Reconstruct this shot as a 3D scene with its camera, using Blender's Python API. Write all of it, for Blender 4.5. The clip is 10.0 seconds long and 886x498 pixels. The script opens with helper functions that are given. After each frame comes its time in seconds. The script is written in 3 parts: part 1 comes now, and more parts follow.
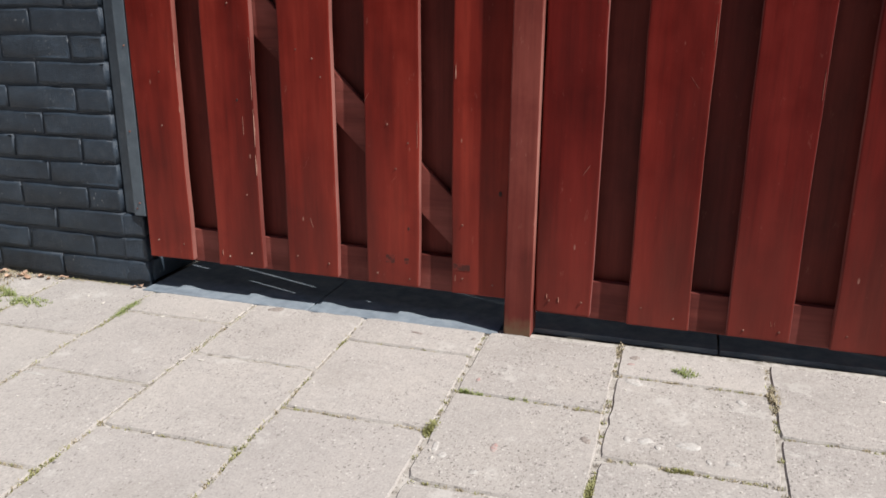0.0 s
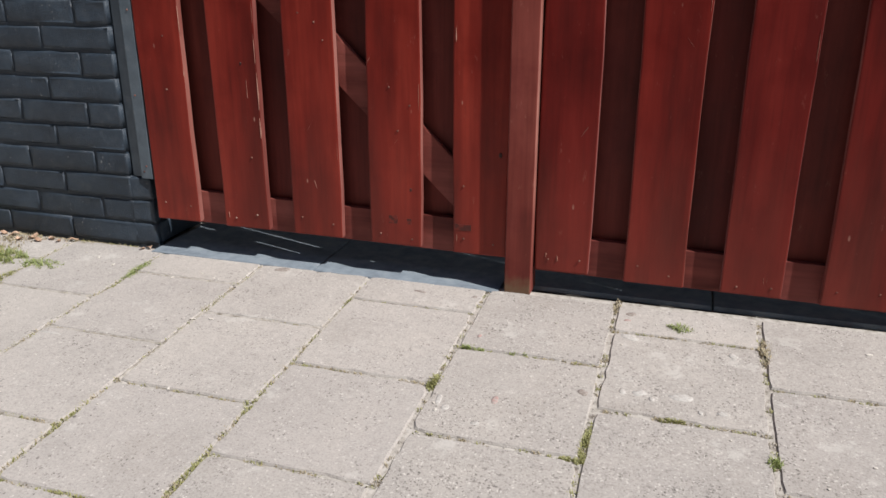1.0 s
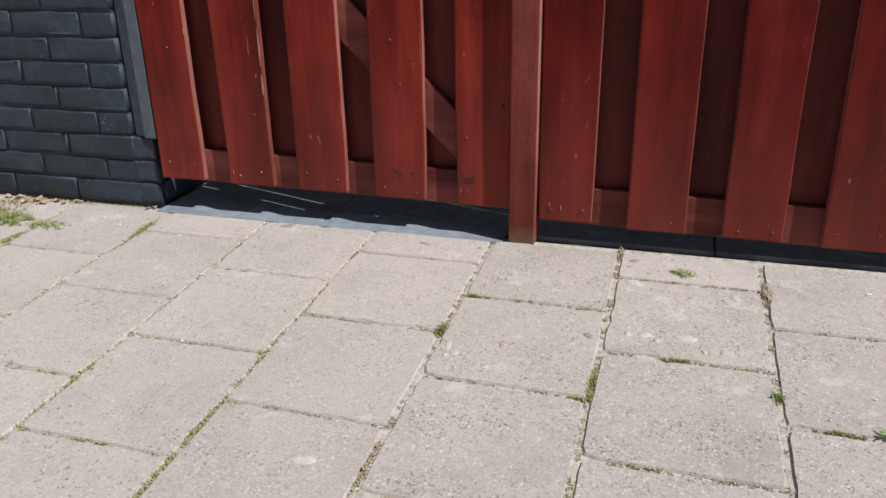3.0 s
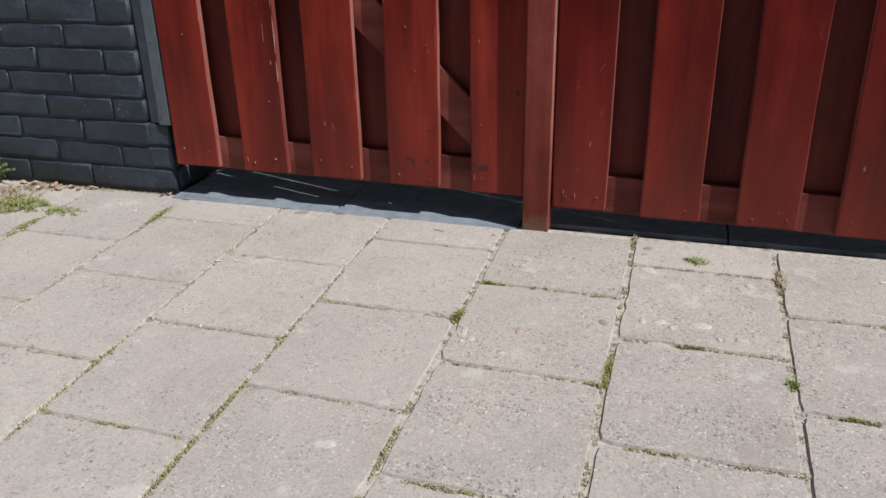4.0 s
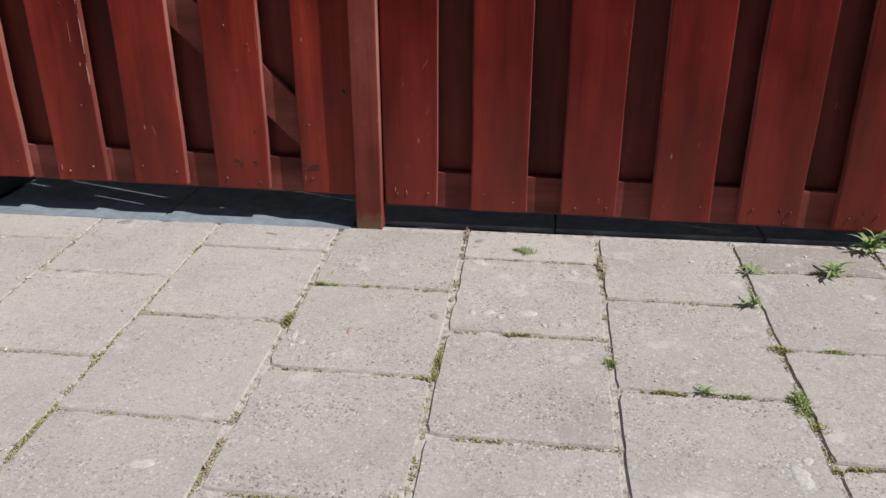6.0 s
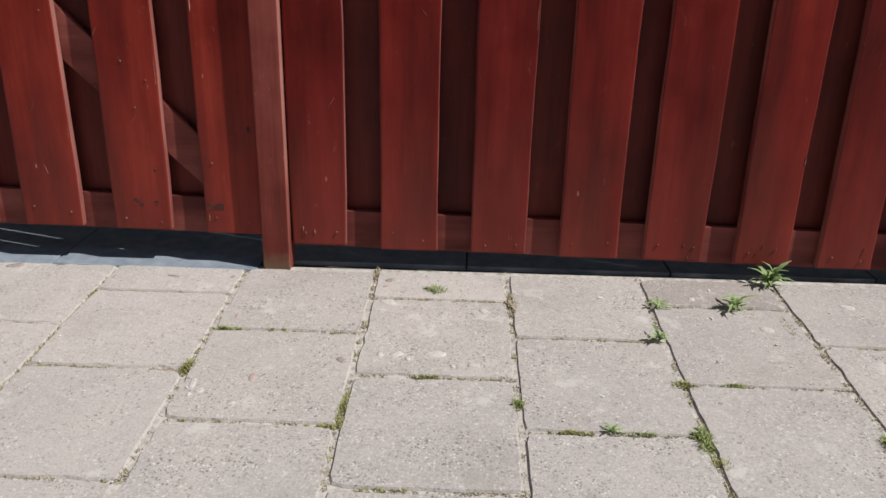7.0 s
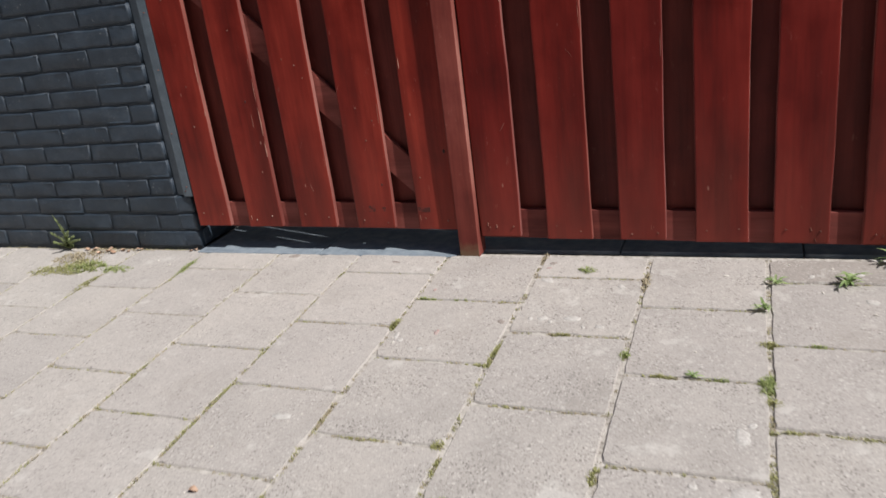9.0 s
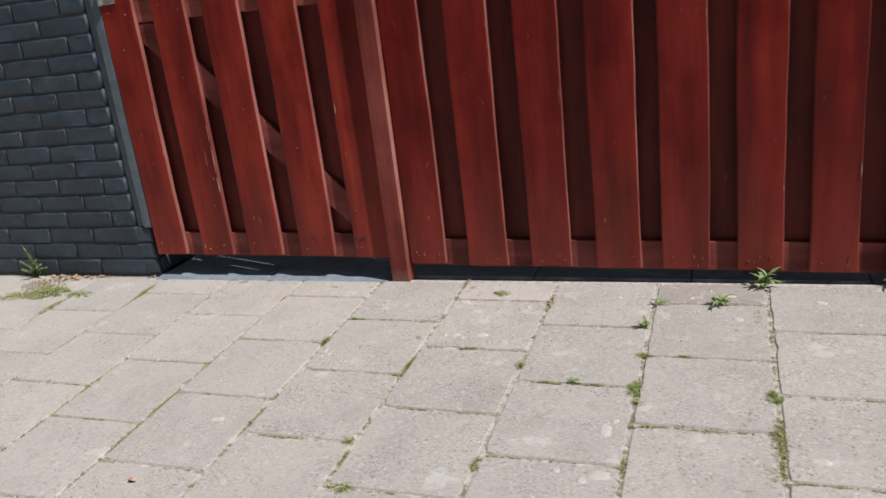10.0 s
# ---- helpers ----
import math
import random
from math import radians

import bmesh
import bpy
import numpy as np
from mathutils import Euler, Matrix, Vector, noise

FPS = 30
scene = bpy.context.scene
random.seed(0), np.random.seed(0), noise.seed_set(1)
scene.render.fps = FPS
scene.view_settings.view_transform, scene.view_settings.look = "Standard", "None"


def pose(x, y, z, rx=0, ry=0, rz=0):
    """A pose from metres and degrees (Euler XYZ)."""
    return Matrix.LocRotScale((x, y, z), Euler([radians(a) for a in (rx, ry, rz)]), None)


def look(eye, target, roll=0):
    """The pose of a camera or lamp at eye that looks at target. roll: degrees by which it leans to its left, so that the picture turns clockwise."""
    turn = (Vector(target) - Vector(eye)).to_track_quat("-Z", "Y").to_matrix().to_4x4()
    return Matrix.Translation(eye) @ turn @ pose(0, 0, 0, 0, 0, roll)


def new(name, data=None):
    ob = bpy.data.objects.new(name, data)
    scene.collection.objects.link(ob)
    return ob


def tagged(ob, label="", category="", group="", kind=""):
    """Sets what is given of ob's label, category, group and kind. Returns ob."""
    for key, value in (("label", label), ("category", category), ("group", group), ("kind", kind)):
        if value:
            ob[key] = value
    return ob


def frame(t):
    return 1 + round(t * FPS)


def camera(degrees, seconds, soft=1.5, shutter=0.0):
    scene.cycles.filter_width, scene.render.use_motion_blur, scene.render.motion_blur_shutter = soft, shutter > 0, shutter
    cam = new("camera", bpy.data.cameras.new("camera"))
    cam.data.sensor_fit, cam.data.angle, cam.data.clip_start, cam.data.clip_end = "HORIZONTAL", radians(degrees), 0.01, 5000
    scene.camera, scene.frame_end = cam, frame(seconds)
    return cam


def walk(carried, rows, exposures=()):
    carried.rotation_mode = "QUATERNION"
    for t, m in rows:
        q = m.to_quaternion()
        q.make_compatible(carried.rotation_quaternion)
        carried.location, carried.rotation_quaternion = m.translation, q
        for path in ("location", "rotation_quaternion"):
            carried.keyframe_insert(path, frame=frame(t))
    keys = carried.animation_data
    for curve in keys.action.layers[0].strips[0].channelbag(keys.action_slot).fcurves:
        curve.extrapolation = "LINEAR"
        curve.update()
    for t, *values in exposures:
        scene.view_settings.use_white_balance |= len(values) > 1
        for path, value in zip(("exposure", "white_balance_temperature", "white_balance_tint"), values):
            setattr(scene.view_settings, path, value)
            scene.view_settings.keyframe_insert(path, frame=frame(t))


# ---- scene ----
# The pavement falls gently from the fence to the street.
SLOPE = pose(0, 0, -0.001, 3.15, -0.2, 0)
cam = camera(59.0, 10.0, shutter=0.4)
PATH = [
    (0, (0.397, -1.655, 0.701), (-0.17, 0.174, 0.124), 0.4),
    (0.5, (0.384, -1.678, 0.706), (-0.186, 0.13, 0.067), 0.1),
    (1, (0.408, -1.695, 0.717), (-0.152, 0.102, 0.041), 0.0),
    (1.5, (0.413, -1.703, 0.711), (-0.132, 0.088, 0.007), 0.2),
    (2, (0.4, -1.707, 0.708), (-0.131, 0.076, -0.024), -0.2),
    (2.5, (0.396, -1.716, 0.699), (-0.137, 0.061, -0.048), -0.6),
    (2.7, (0.405, -1.72, 0.697), (-0.14, 0.051, -0.056), -1.1),
    (3.8, (0.377, -1.745, 0.693), (-0.172, 0.014, -0.085), -1.0),
    (4, (0.382, -1.743, 0.699), (-0.172, 0.009, -0.09), -1.1),
    (4.5, (0.383, -1.745, 0.702), (-0.177, 0.01, -0.077), -1.0),
    (5, (0.454, -1.713, 0.703), (-0.015, 0.062, -0.09), -1.8),
    (5.2, (0.46, -1.718, 0.703), (0.077, 0.076, -0.094), -1.3),
    (6.3, (0.451, -1.721, 0.69), (0.235, 0.104, -0.098), 0.2),
    (6.5, (0.471, -1.703, 0.691), (0.265, 0.127, -0.087), 0.5),
    (7, (0.489, -1.69, 0.698), (0.448, 0.178, -0.016), 1.4),
    (7.2, (0.448, -1.717, 0.736), (0.399, 0.147, 0.015), 0.9),
    (7.5, (0.457, -1.757, 0.772), (0.277, 0.105, 0.064), 0.4),
    (7.8, (0.493, -1.835, 0.796), (0.197, 0.002, 0.061), 2.2),
    (8, (0.577, -1.832, 0.815), (0.088, -0.055, 0.038), -1.8),
    (8.2, (0.66, -1.871, 0.855), (0.082, -0.122, 0.076), -3.5),
    (8.5, (0.769, -1.88, 0.864), (0.085, -0.158, 0.113), -6.0),
    (8.8, (0.808, -2.036, 0.892), (0.103, -0.305, 0.18), -7.0),
    (9, (0.857, -2.087, 0.851), (0.126, -0.36, 0.155), -7.5),
    (9.2, (0.88, -2.17, 0.883), (0.172, -0.449, 0.15), -6.9),
    (9.5, (0.919, -2.172, 0.893), (0.242, -0.434, 0.171), -6.0),
    (9.8, (0.991, -2.247, 0.923), (0.343, -0.477, 0.255), -6.1),
    (10, (1.103, -2.264, 0.885), (0.413, -0.489, 0.273), -6.8),
]
walk(cam, [(t, look(eye, target, roll)) for t, eye, target, roll in PATH],
     [(0, 0.2), (0.5, 0.05), (1, 0.08), (2, 0.12), (2.5, 0.1), (4, -0.08), (5, -0.06), (6.5, -0.04), (7.5, 0.08), (8.5, 0.12), (9.5, 0.0), (10, 0.01)])

# ---- daylight ----
SUN = Vector((3.2, -1.0, 4.3)).normalized()
world = bpy.data.worlds.new("world")
scene.world = world
world.use_nodes = True
sky = world.node_tree.nodes.new("ShaderNodeTexSky")
sky.sky_type = "NISHITA"
sky.sun_disc = False
sky.sun_elevation = math.asin(SUN.z)
sky.sun_rotation = math.atan2(SUN.x, SUN.y)
back = world.node_tree.nodes["Background"]
back.inputs["Strength"].default_value = 0.068
world.node_tree.links.new(sky.outputs["Color"], back.inputs["Color"])
sun_data = bpy.data.lights.new("sun", "SUN")
sun_data.energy = 4.9
sun_data.angle = radians(0.55)
sun_data.color = (1.0, 0.955, 0.905)
sun = new("sun", sun_data)
sun.matrix_world = look(SUN * 20, (0, 0, 0))

# ---- materials ----
def nodes_of(name):
    mat = bpy.data.materials.new(name)
    mat.use_nodes = True
    return mat, mat.node_tree.nodes, mat.node_tree.links, mat.node_tree.nodes["Principled BSDF"]


def coords(nodes, links, scale=(1, 1, 1), spread=7.0):
    """Object coordinates, shifted for each object, stretched by scale."""
    tc = nodes.new("ShaderNodeTexCoord")
    info = nodes.new("ShaderNodeObjectInfo")
    shift = nodes.new("ShaderNodeVectorMath")
    shift.operation = "MULTIPLY_ADD"
    mul = nodes.new("ShaderNodeMath")
    mul.operation = "MULTIPLY"
    mul.inputs[1].default_value = spread
    links.new(info.outputs["Random"], mul.inputs[0])
    add = nodes.new("ShaderNodeVectorMath")
    add.operation = "ADD"
    links.new(tc.outputs["Object"], add.inputs[0])
    links.new(mul.outputs[0], add.inputs[1])
    mp = nodes.new("ShaderNodeMapping")
    mp.inputs["Scale"].default_value = scale
    links.new(add.outputs[0], mp.inputs["Vector"])
    return mp.outputs["Vector"], info.outputs["Random"]


def noise_tex(nodes, links, vec, scale, detail=4.0, rough=0.55):
    n = nodes.new("ShaderNodeTexNoise")
    n.inputs["Scale"].default_value = scale
    n.inputs["Detail"].default_value = detail
    n.inputs["Roughness"].default_value = rough
    links.new(vec, n.inputs["Vector"])
    return n.outputs["Fac"]


def ramp(nodes, links, fac, stops):
    r = nodes.new("ShaderNodeValToRGB")
    e = r.color_ramp.elements
    while len(e) < len(stops):
        e.new(0.5)
    for el, (p, c) in zip(e, stops):
        el.position = p
        el.color = (*c, 1) if len(c) == 3 else c
    links.new(fac, r.inputs["Fac"])
    return r.outputs["Color"]


def grey(v):
    return (v, v, v)


def mix(nodes, links, fac, a, b, kind="MIX"):
    m = nodes.new("ShaderNodeMix")
    m.data_type = "RGBA"
    m.blend_type = kind
    for sock, val in ((m.inputs[0], fac), (m.inputs[6], a), (m.inputs[7], b)):
        if hasattr(val, "is_output"):
            links.new(val, sock)
        elif isinstance(val, tuple):
            sock.default_value = (*val, 1)
        else:
            sock.default_value = val
    return m.outputs[2]


def bump(nodes, links, bsdf, height, strength, dist):
    b = nodes.new("ShaderNodeBump")
    b.inputs["Strength"].default_value = strength
    b.inputs["Distance"].default_value = dist
    links.new(height, b.inputs["Height"])
    links.new(b.outputs["Normal"], bsdf.inputs["Normal"])


def wood(name, dark, mid, light, rough=0.42, worn=0.25, axis=2, dust_bounce=0.0):
    """Red stained softwood with grain along z, soft blotches, dark smudges, and pale scratches."""
    mat, n, l, b = nodes_of(name)
    v, rnd = coords(n, l, (1, 1, 1))
    along = lambda k: tuple(k if i == axis else 1.0 for i in range(3))
    vg, _ = coords(n, l, along(0.03))
    grain = noise_tex(n, l, vg, 130, 5, 0.62)
    vb, _ = coords(n, l, along(0.16))
    band = noise_tex(n, l, vb, 11, 4, 0.55)
    blot = noise_tex(n, l, v, 7, 5, 0.62)
    col = ramp(n, l, band, [(0.34, dark), (0.5, mid), (0.68, light)])
    col = mix(n, l, 0.3, col, ramp(n, l, grain, [(0.3, grey(0.5)), (0.52, grey(1.0)), (0.7, grey(1.15))]), "MULTIPLY")
    col = mix(n, l, 0.75, col, ramp(n, l, blot, [(0.30, (0.70, 0.56, 0.60)), (0.50, (1, 1, 1)), (0.72, (1.12, 1.14, 1.12))]), "MULTIPLY")
    tone = ramp(n, l, rnd, [(0.0, (0.86, 0.8, 0.85)), (0.5, (1, 1, 1)), (1.0, (1.12, 1.16, 1.1))])
    col = mix(n, l, 1.0, col, tone, "MULTIPLY")
    smudge = noise_tex(n, l, vb, 24, 6, 0.7)
    col = mix(n, l, ramp(n, l, smudge, [(0.58, grey(0)), (0.74, grey(0.28))]), col, (0.05, 0.010, 0.008))
    vs, _ = coords(n, l, along(0.35))
    scr = noise_tex(n, l, vs, 55, 6, 0.75)
    col = mix(n, l, ramp(n, l, scr, [(0.635, grey(0)), (0.72, grey(worn))]), col, (0.42, 0.22, 0.17))
    if worn > 0.2:
        vo = n.new("ShaderNodeTexVoronoi")
        vo.inputs["Scale"].default_value = 19
        l.new(vs, vo.inputs["Vector"])
        few = ramp(n, l, noise_tex(n, l, v, 6, 1, 0.5), [(0.48, grey(0)), (0.56, grey(1))])
        dots = ramp(n, l, vo.outputs["Distance"], [(0.03, grey(0.7)), (0.05, grey(0))])
        col = mix(n, l, mix(n, l, 1.0, dots, few, "MULTIPLY"), col, (0.50, 0.30, 0.24))
    # dust splash plus light bounced off the tiles, both painted towards the foot
    if dust_bounce:
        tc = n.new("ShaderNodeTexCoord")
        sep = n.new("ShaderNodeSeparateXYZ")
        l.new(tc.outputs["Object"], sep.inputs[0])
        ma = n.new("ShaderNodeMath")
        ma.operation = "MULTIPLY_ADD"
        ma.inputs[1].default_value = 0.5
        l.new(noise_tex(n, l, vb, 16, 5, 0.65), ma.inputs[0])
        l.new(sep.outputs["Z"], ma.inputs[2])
        col = mix(n, l, ramp(n, l, ma.outputs[0], [(0.18, grey(dust_bounce)), (0.62, grey(0))]), col, (0.38, 0.108, 0.080))
    l.new(col, b.inputs["Base Color"])
    l.new(ramp(n, l, blot, [(0.3, grey(rough - 0.08)), (0.7, grey(rough + 0.12))]), b.inputs["Roughness"])
    b.inputs["Specular IOR Level"].default_value = 0.22
    bump(n, l, b, mix(n, l, 0.6, grain, smudge), 0.4, 0.0014)
    return mat


WOOD = wood("red_stained_wood", (0.105, 0.0092, 0.0068), (0.190, 0.0172, 0.0114), (0.285, 0.033, 0.021), dust_bounce=0.18)
WOOD_DEEP = wood("maroon_stained_wood", (0.080, 0.0066, 0.0054), (0.148, 0.0112, 0.0086), (0.215, 0.0200, 0.0146), dust_bounce=0.24)
WOOD_RAIL = wood("red_rail_wood", (0.12, 0.030, 0.024), (0.22, 0.062, 0.050), (0.32, 0.105, 0.086), 0.6, 0.5, 0)
WOOD_EDGE = wood("worn_board_edge", (0.17, 0.042, 0.035), (0.25, 0.083, 0.071), (0.35, 0.155, 0.135), 0.6, 0.6)
WOOD_POST = wood("red_post_wood", (0.105, 0.020, 0.0165), (0.175, 0.034, 0.028), (0.245, 0.060, 0.050), 0.55, 0.6)
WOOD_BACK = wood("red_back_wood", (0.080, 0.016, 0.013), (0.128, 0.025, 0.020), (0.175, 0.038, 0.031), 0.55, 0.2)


def concrete(name, base, grains, stain=0.35):
    """Washed concrete: sandy body, dark and pale grains, soft stains, a few worn pale patches."""
    mat, n, l, b = nodes_of(name)
    v, rnd = coords(n, l)
    fine = noise_tex(n, l, v, 230, 4, 0.75)
    mid = noise_tex(n, l, v, 60, 5, 0.65)
    big = noise_tex(n, l, v, 6, 5, 0.6)
    base_c = tuple(base)
    col = mix(n, l, 0.62, base_c, ramp(n, l, fine, [(0.27, grey(0.48)), (0.48, grey(1.0)), (0.74, grey(1.26))]), "MULTIPLY")
    col = mix(n, l, 0.4, col, ramp(n, l, mid, [(0.28, grey(0.76)), (0.5, grey(1.0)), (0.75, grey(1.13))]), "MULTIPLY")
    col = mix(n, l, stain * 2, col, ramp(n, l, big, [(0.28, (0.86, 0.86, 0.86)), (0.5, (1, 1, 1)), (0.75, (1.07, 1.065, 1.05))]), "MULTIPLY")
    tone = ramp(n, l, rnd, [(0.0, (0.95, 0.95, 0.955)), (0.5, (1, 1, 1)), (1.0, (1.03, 1.03, 1.025))])
    col = mix(n, l, 1.0, col, tone, "MULTIPLY")
    clump = ramp(n, l, noise_tex(n, l, v, 11, 4, 0.65), [(0.40, grey(0.12)), (0.62, grey(1.0))])
    ragged = n.new("ShaderNodeTexNoise")
    ragged.inputs["Scale"].default_value = 170
    ragged.inputs["Detail"].default_value = 3
    l.new(v, ragged.inputs["Vector"])
    warp = n.new("ShaderNodeVectorMath")
    warp.operation = "MULTIPLY_ADD"
    warp.inputs[1].default_value = (0.011, 0.011, 0.011)
    l.new(ragged.outputs["Color"], warp.inputs[0])
    l.new(v, warp.inputs[2])
    for scale, reach, shade, share in ((200, 0.46, (0.10, 0.091, 0.085), 0.17), (115, 0.38, (0.13, 0.119, 0.111), 0.07), (210, 0.42, (0.66, 0.635, 0.605), 0.10), (125, 0.31, (0.62, 0.60, 0.57), 0.045)):
        vo = n.new("ShaderNodeTexVoronoi")
        vo.inputs["Scale"].default_value = scale
        l.new(warp.outputs[0], vo.inputs["Vector"])
        sep = n.new("ShaderNodeSeparateXYZ")
        l.new(vo.outputs["Color"], sep.inputs[0])
        size = n.new("ShaderNodeMath")
        size.operation = "MULTIPLY_ADD"
        size.inputs[1].default_value = 0.35
        l.new(sep.outputs["Y"], size.inputs[0])
        l.new(vo.outputs["Distance"], size.inputs[2])
        dots = ramp(n, l, size.outputs[0], [(reach * 0.75, grey(1)), (reach * 1.25, grey(0))])
        pick = ramp(n, l, sep.outputs["X"], [(1 - share * grains * 1.5, grey(0)), (1 - share * grains * 1.3, grey(0.8))])
        dots = mix(n, l, 1.0, dots, pick, "MULTIPLY")
        dots = mix(n, l, 1.0 if shade[0] < 0.3 else 0.45, dots, clump, "MULTIPLY")
        col = mix(n, l, dots, col, shade)
    worn = noise_tex(n, l, v, 9, 6, 0.72)
    col = mix(n, l, ramp(n, l, worn, [(0.59, grey(0)), (0.66, grey(0.5))]), col, (0.56, 0.545, 0.52))
    spot = noise_tex(n, l, v, 21, 6, 0.68)
    col = mix(n, l, ramp(n, l, spot, [(0.66, grey(0)), (0.72, grey(0.5))]), col, (0.60, 0.585, 0.56))
    damp = noise_tex(n, l, v, 3.5, 6, 0.7)
    col = mix(n, l, ramp(n, l, damp, [(0.56, grey(0)), (0.75, grey(0.35))]), col, (0.25, 0.225, 0.20))
    l.new(col, b.inputs["Base Color"])
    b.inputs["Roughness"].default_value = 0.88
    b.inputs["Specular IOR Level"].default_value = 0.25
    h = mix(n, l, 0.5, fine, mid)
    bump(n, l, b, h, 0.5, 0.0016)
    return mat


TILE = concrete("paving_concrete", (0.430, 0.404, 0.384), 1.2)
TILE_WORN = concrete("worn_paving_concrete", (0.402, 0.378, 0.359), 2.4)
TILE_COARSE = concrete("coarse_paving_concrete", (0.396, 0.373, 0.354), 2.9, 0.4)
TILE_ROUGH = concrete("weathered_paving_concrete", (0.31, 0.285, 0.268), 2.2, 0.5)


def simple(name, stops, scale, rough, bump_scale=0, bump_dist=0.001, metal=0.0, spec=0.4):
    mat, n, l, b = nodes_of(name)
    v, rnd = coords(n, l)
    f = noise_tex(n, l, v, scale, 5, 0.62)
    l.new(ramp(n, l, f, stops), b.inputs["Base Color"])
    b.inputs["Roughness"].default_value = rough
    b.inputs["Metallic"].default_value = metal
    b.inputs["Specular IOR Level"].default_value = spec
    if bump_scale:
        bump(n, l, b, noise_tex(n, l, v, bump_scale, 5, 0.65), 0.5, bump_dist)
    return mat


def painted_brick(name):
    mat, n, l, b = nodes_of(name)
    v, rnd = coords(n, l)
    f = noise_tex(n, l, v, 14, 5, 0.6)
    col = ramp(n, l, f, [(0.3, (0.025, 0.037, 0.054)), (0.55, (0.036, 0.052, 0.073)), (0.8, (0.054, 0.074, 0.100))])
    fl = noise_tex(n, l, v, 120, 3, 0.6)
    big = noise_tex(n, l, v, 17, 3, 0.5)
    flecks = mix(n, l, 1.0, ramp(n, l, fl, [(0.66, grey(0)), (0.70, grey(0.7))]), ramp(n, l, big, [(0.52, grey(0)), (0.64, grey(1))]), "MULTIPLY")
    col = mix(n, l, flecks, col, (0.34, 0.35, 0.35))
    dust = noise_tex(n, l, v, 40, 6, 0.7)
    col = mix(n, l, ramp(n, l, dust, [(0.5, grey(0)), (0.8, grey(0.3))]), col, (0.13, 0.14, 0.15))
    l.new(col, b.inputs["Base Color"])
    b.inputs["Roughness"].default_value = 0.5
    b.inputs["Specular IOR Level"].default_value = 0.4
    bump(n, l, b, mix(n, l, 0.4, noise_tex(n, l, v, 38, 5, 0.65), noise_tex(n, l, v, 230, 4, 0.65)), 0.85, 0.005)
    return mat


PAINT = painted_brick("dark_blue_grey_masonry_paint")
STRIP = simple("grey_painted_metal", [(0.3, (0.085, 0.112, 0.138)), (0.6, (0.115, 0.148, 0.18)), (0.8, (0.19, 0.215, 0.235))], 30, 0.45, 90, 0.0008)
BED = simple("sand_and_soil", [(0.30, (0.15, 0.13, 0.11)), (0.42, (0.36, 0.335, 0.305)), (0.60, (0.50, 0.475, 0.445))], 55, 0.95, 300, 0.002)
SLAB = simple("blue_grey_stone", [(0.3, (0.165, 0.20, 0.24)), (0.55, (0.235, 0.28, 0.325)), (0.8, (0.30, 0.335, 0.37))], 25, 0.8, 150, 0.001, spec=0.05)
NAIL = simple("stained_rusty_steel", [(0.35, (0.06, 0.02, 0.016)), (0.5, (0.20, 0.08, 0.06)), (0.65, (0.38, 0.25, 0.20))], 9, 0.6, metal=0.1)
STEEL = simple("galvanised_steel", [(0.3, (0.40, 0.41, 0.42)), (0.7, (0.58, 0.59, 0.60))], 40, 0.4, metal=0.9)
DEADLEAF = simple("dry_brown_leaf", [(0.3, (0.30, 0.18, 0.12)), (0.7, (0.55, 0.40, 0.30))], 25, 0.8)
GRIT = simple("pale_grit", [(0.3, (0.45, 0.42, 0.38)), (0.7, (0.70, 0.67, 0.63))], 40, 0.9)
SKY_BLOCK = simple("brown_sky_block", [(0.3, (0.11, 0.075, 0.055)), (0.7, (0.19, 0.13, 0.10))], 5, 0.9, 30, 0.004)
YARD_DARK = simple("yard_near_black", [(0.3, (0.02, 0.02, 0.02)), (0.7, (0.04, 0.039, 0.037))], 6, 0.9, 40, 0.003)


def plant(name, lo, hi, trans=0.25):
    mat, n, l, b = nodes_of(name)
    geo = n.new("ShaderNodeNewGeometry")
    info = n.new("ShaderNodeObjectInfo")
    add = n.new("ShaderNodeMath")
    add.operation = "ADD"
    l.new(geo.outputs["Random Per Island"], add.inputs[0])
    l.new(info.outputs["Random"], add.inputs[1])
    half = n.new("ShaderNodeMath")
    half.operation = "MULTIPLY"
    half.inputs[1].default_value = 0.5
    l.new(add.outputs[0], half.inputs[0])
    col = ramp(n, l, half.outputs[0], [(0.15, lo), (0.85, hi)])
    l.new(col, b.inputs["Base Color"])
    b.inputs["Roughness"].default_value = 0.55
    tr = n.new("ShaderNodeBsdfTranslucent")
    l.new(col, tr.inputs["Color"])
    ms = n.new("ShaderNodeMixShader")
    ms.inputs[0].default_value = trans
    l.new(b.outputs[0], ms.inputs[1])
    l.new(tr.outputs[0], ms.inputs[2])
    l.new(ms.outputs[0], n["Material Output"].inputs["Surface"])
    return mat


LEAF = plant("weed_leaf", (0.24, 0.36, 0.13), (0.44, 0.55, 0.27), 0.35)
MOSS = plant("moss_green", (0.24, 0.25, 0.09), (0.46, 0.45, 0.22), 0.25)
MOSS_DRY = plant("moss_brown", (0.23, 0.19, 0.12), (0.45, 0.39, 0.27), 0.1)
CRUMB = plant("sand_crumbs", (0.20, 0.18, 0.155), (0.48, 0.455, 0.42), 0.0)
SPRIG = plant("feathery_weed", (0.27, 0.33, 0.14), (0.48, 0.53, 0.30), 0.3)
GRASS = plant("young_grass", (0.20, 0.27, 0.085), (0.42, 0.47, 0.20), 0.3)


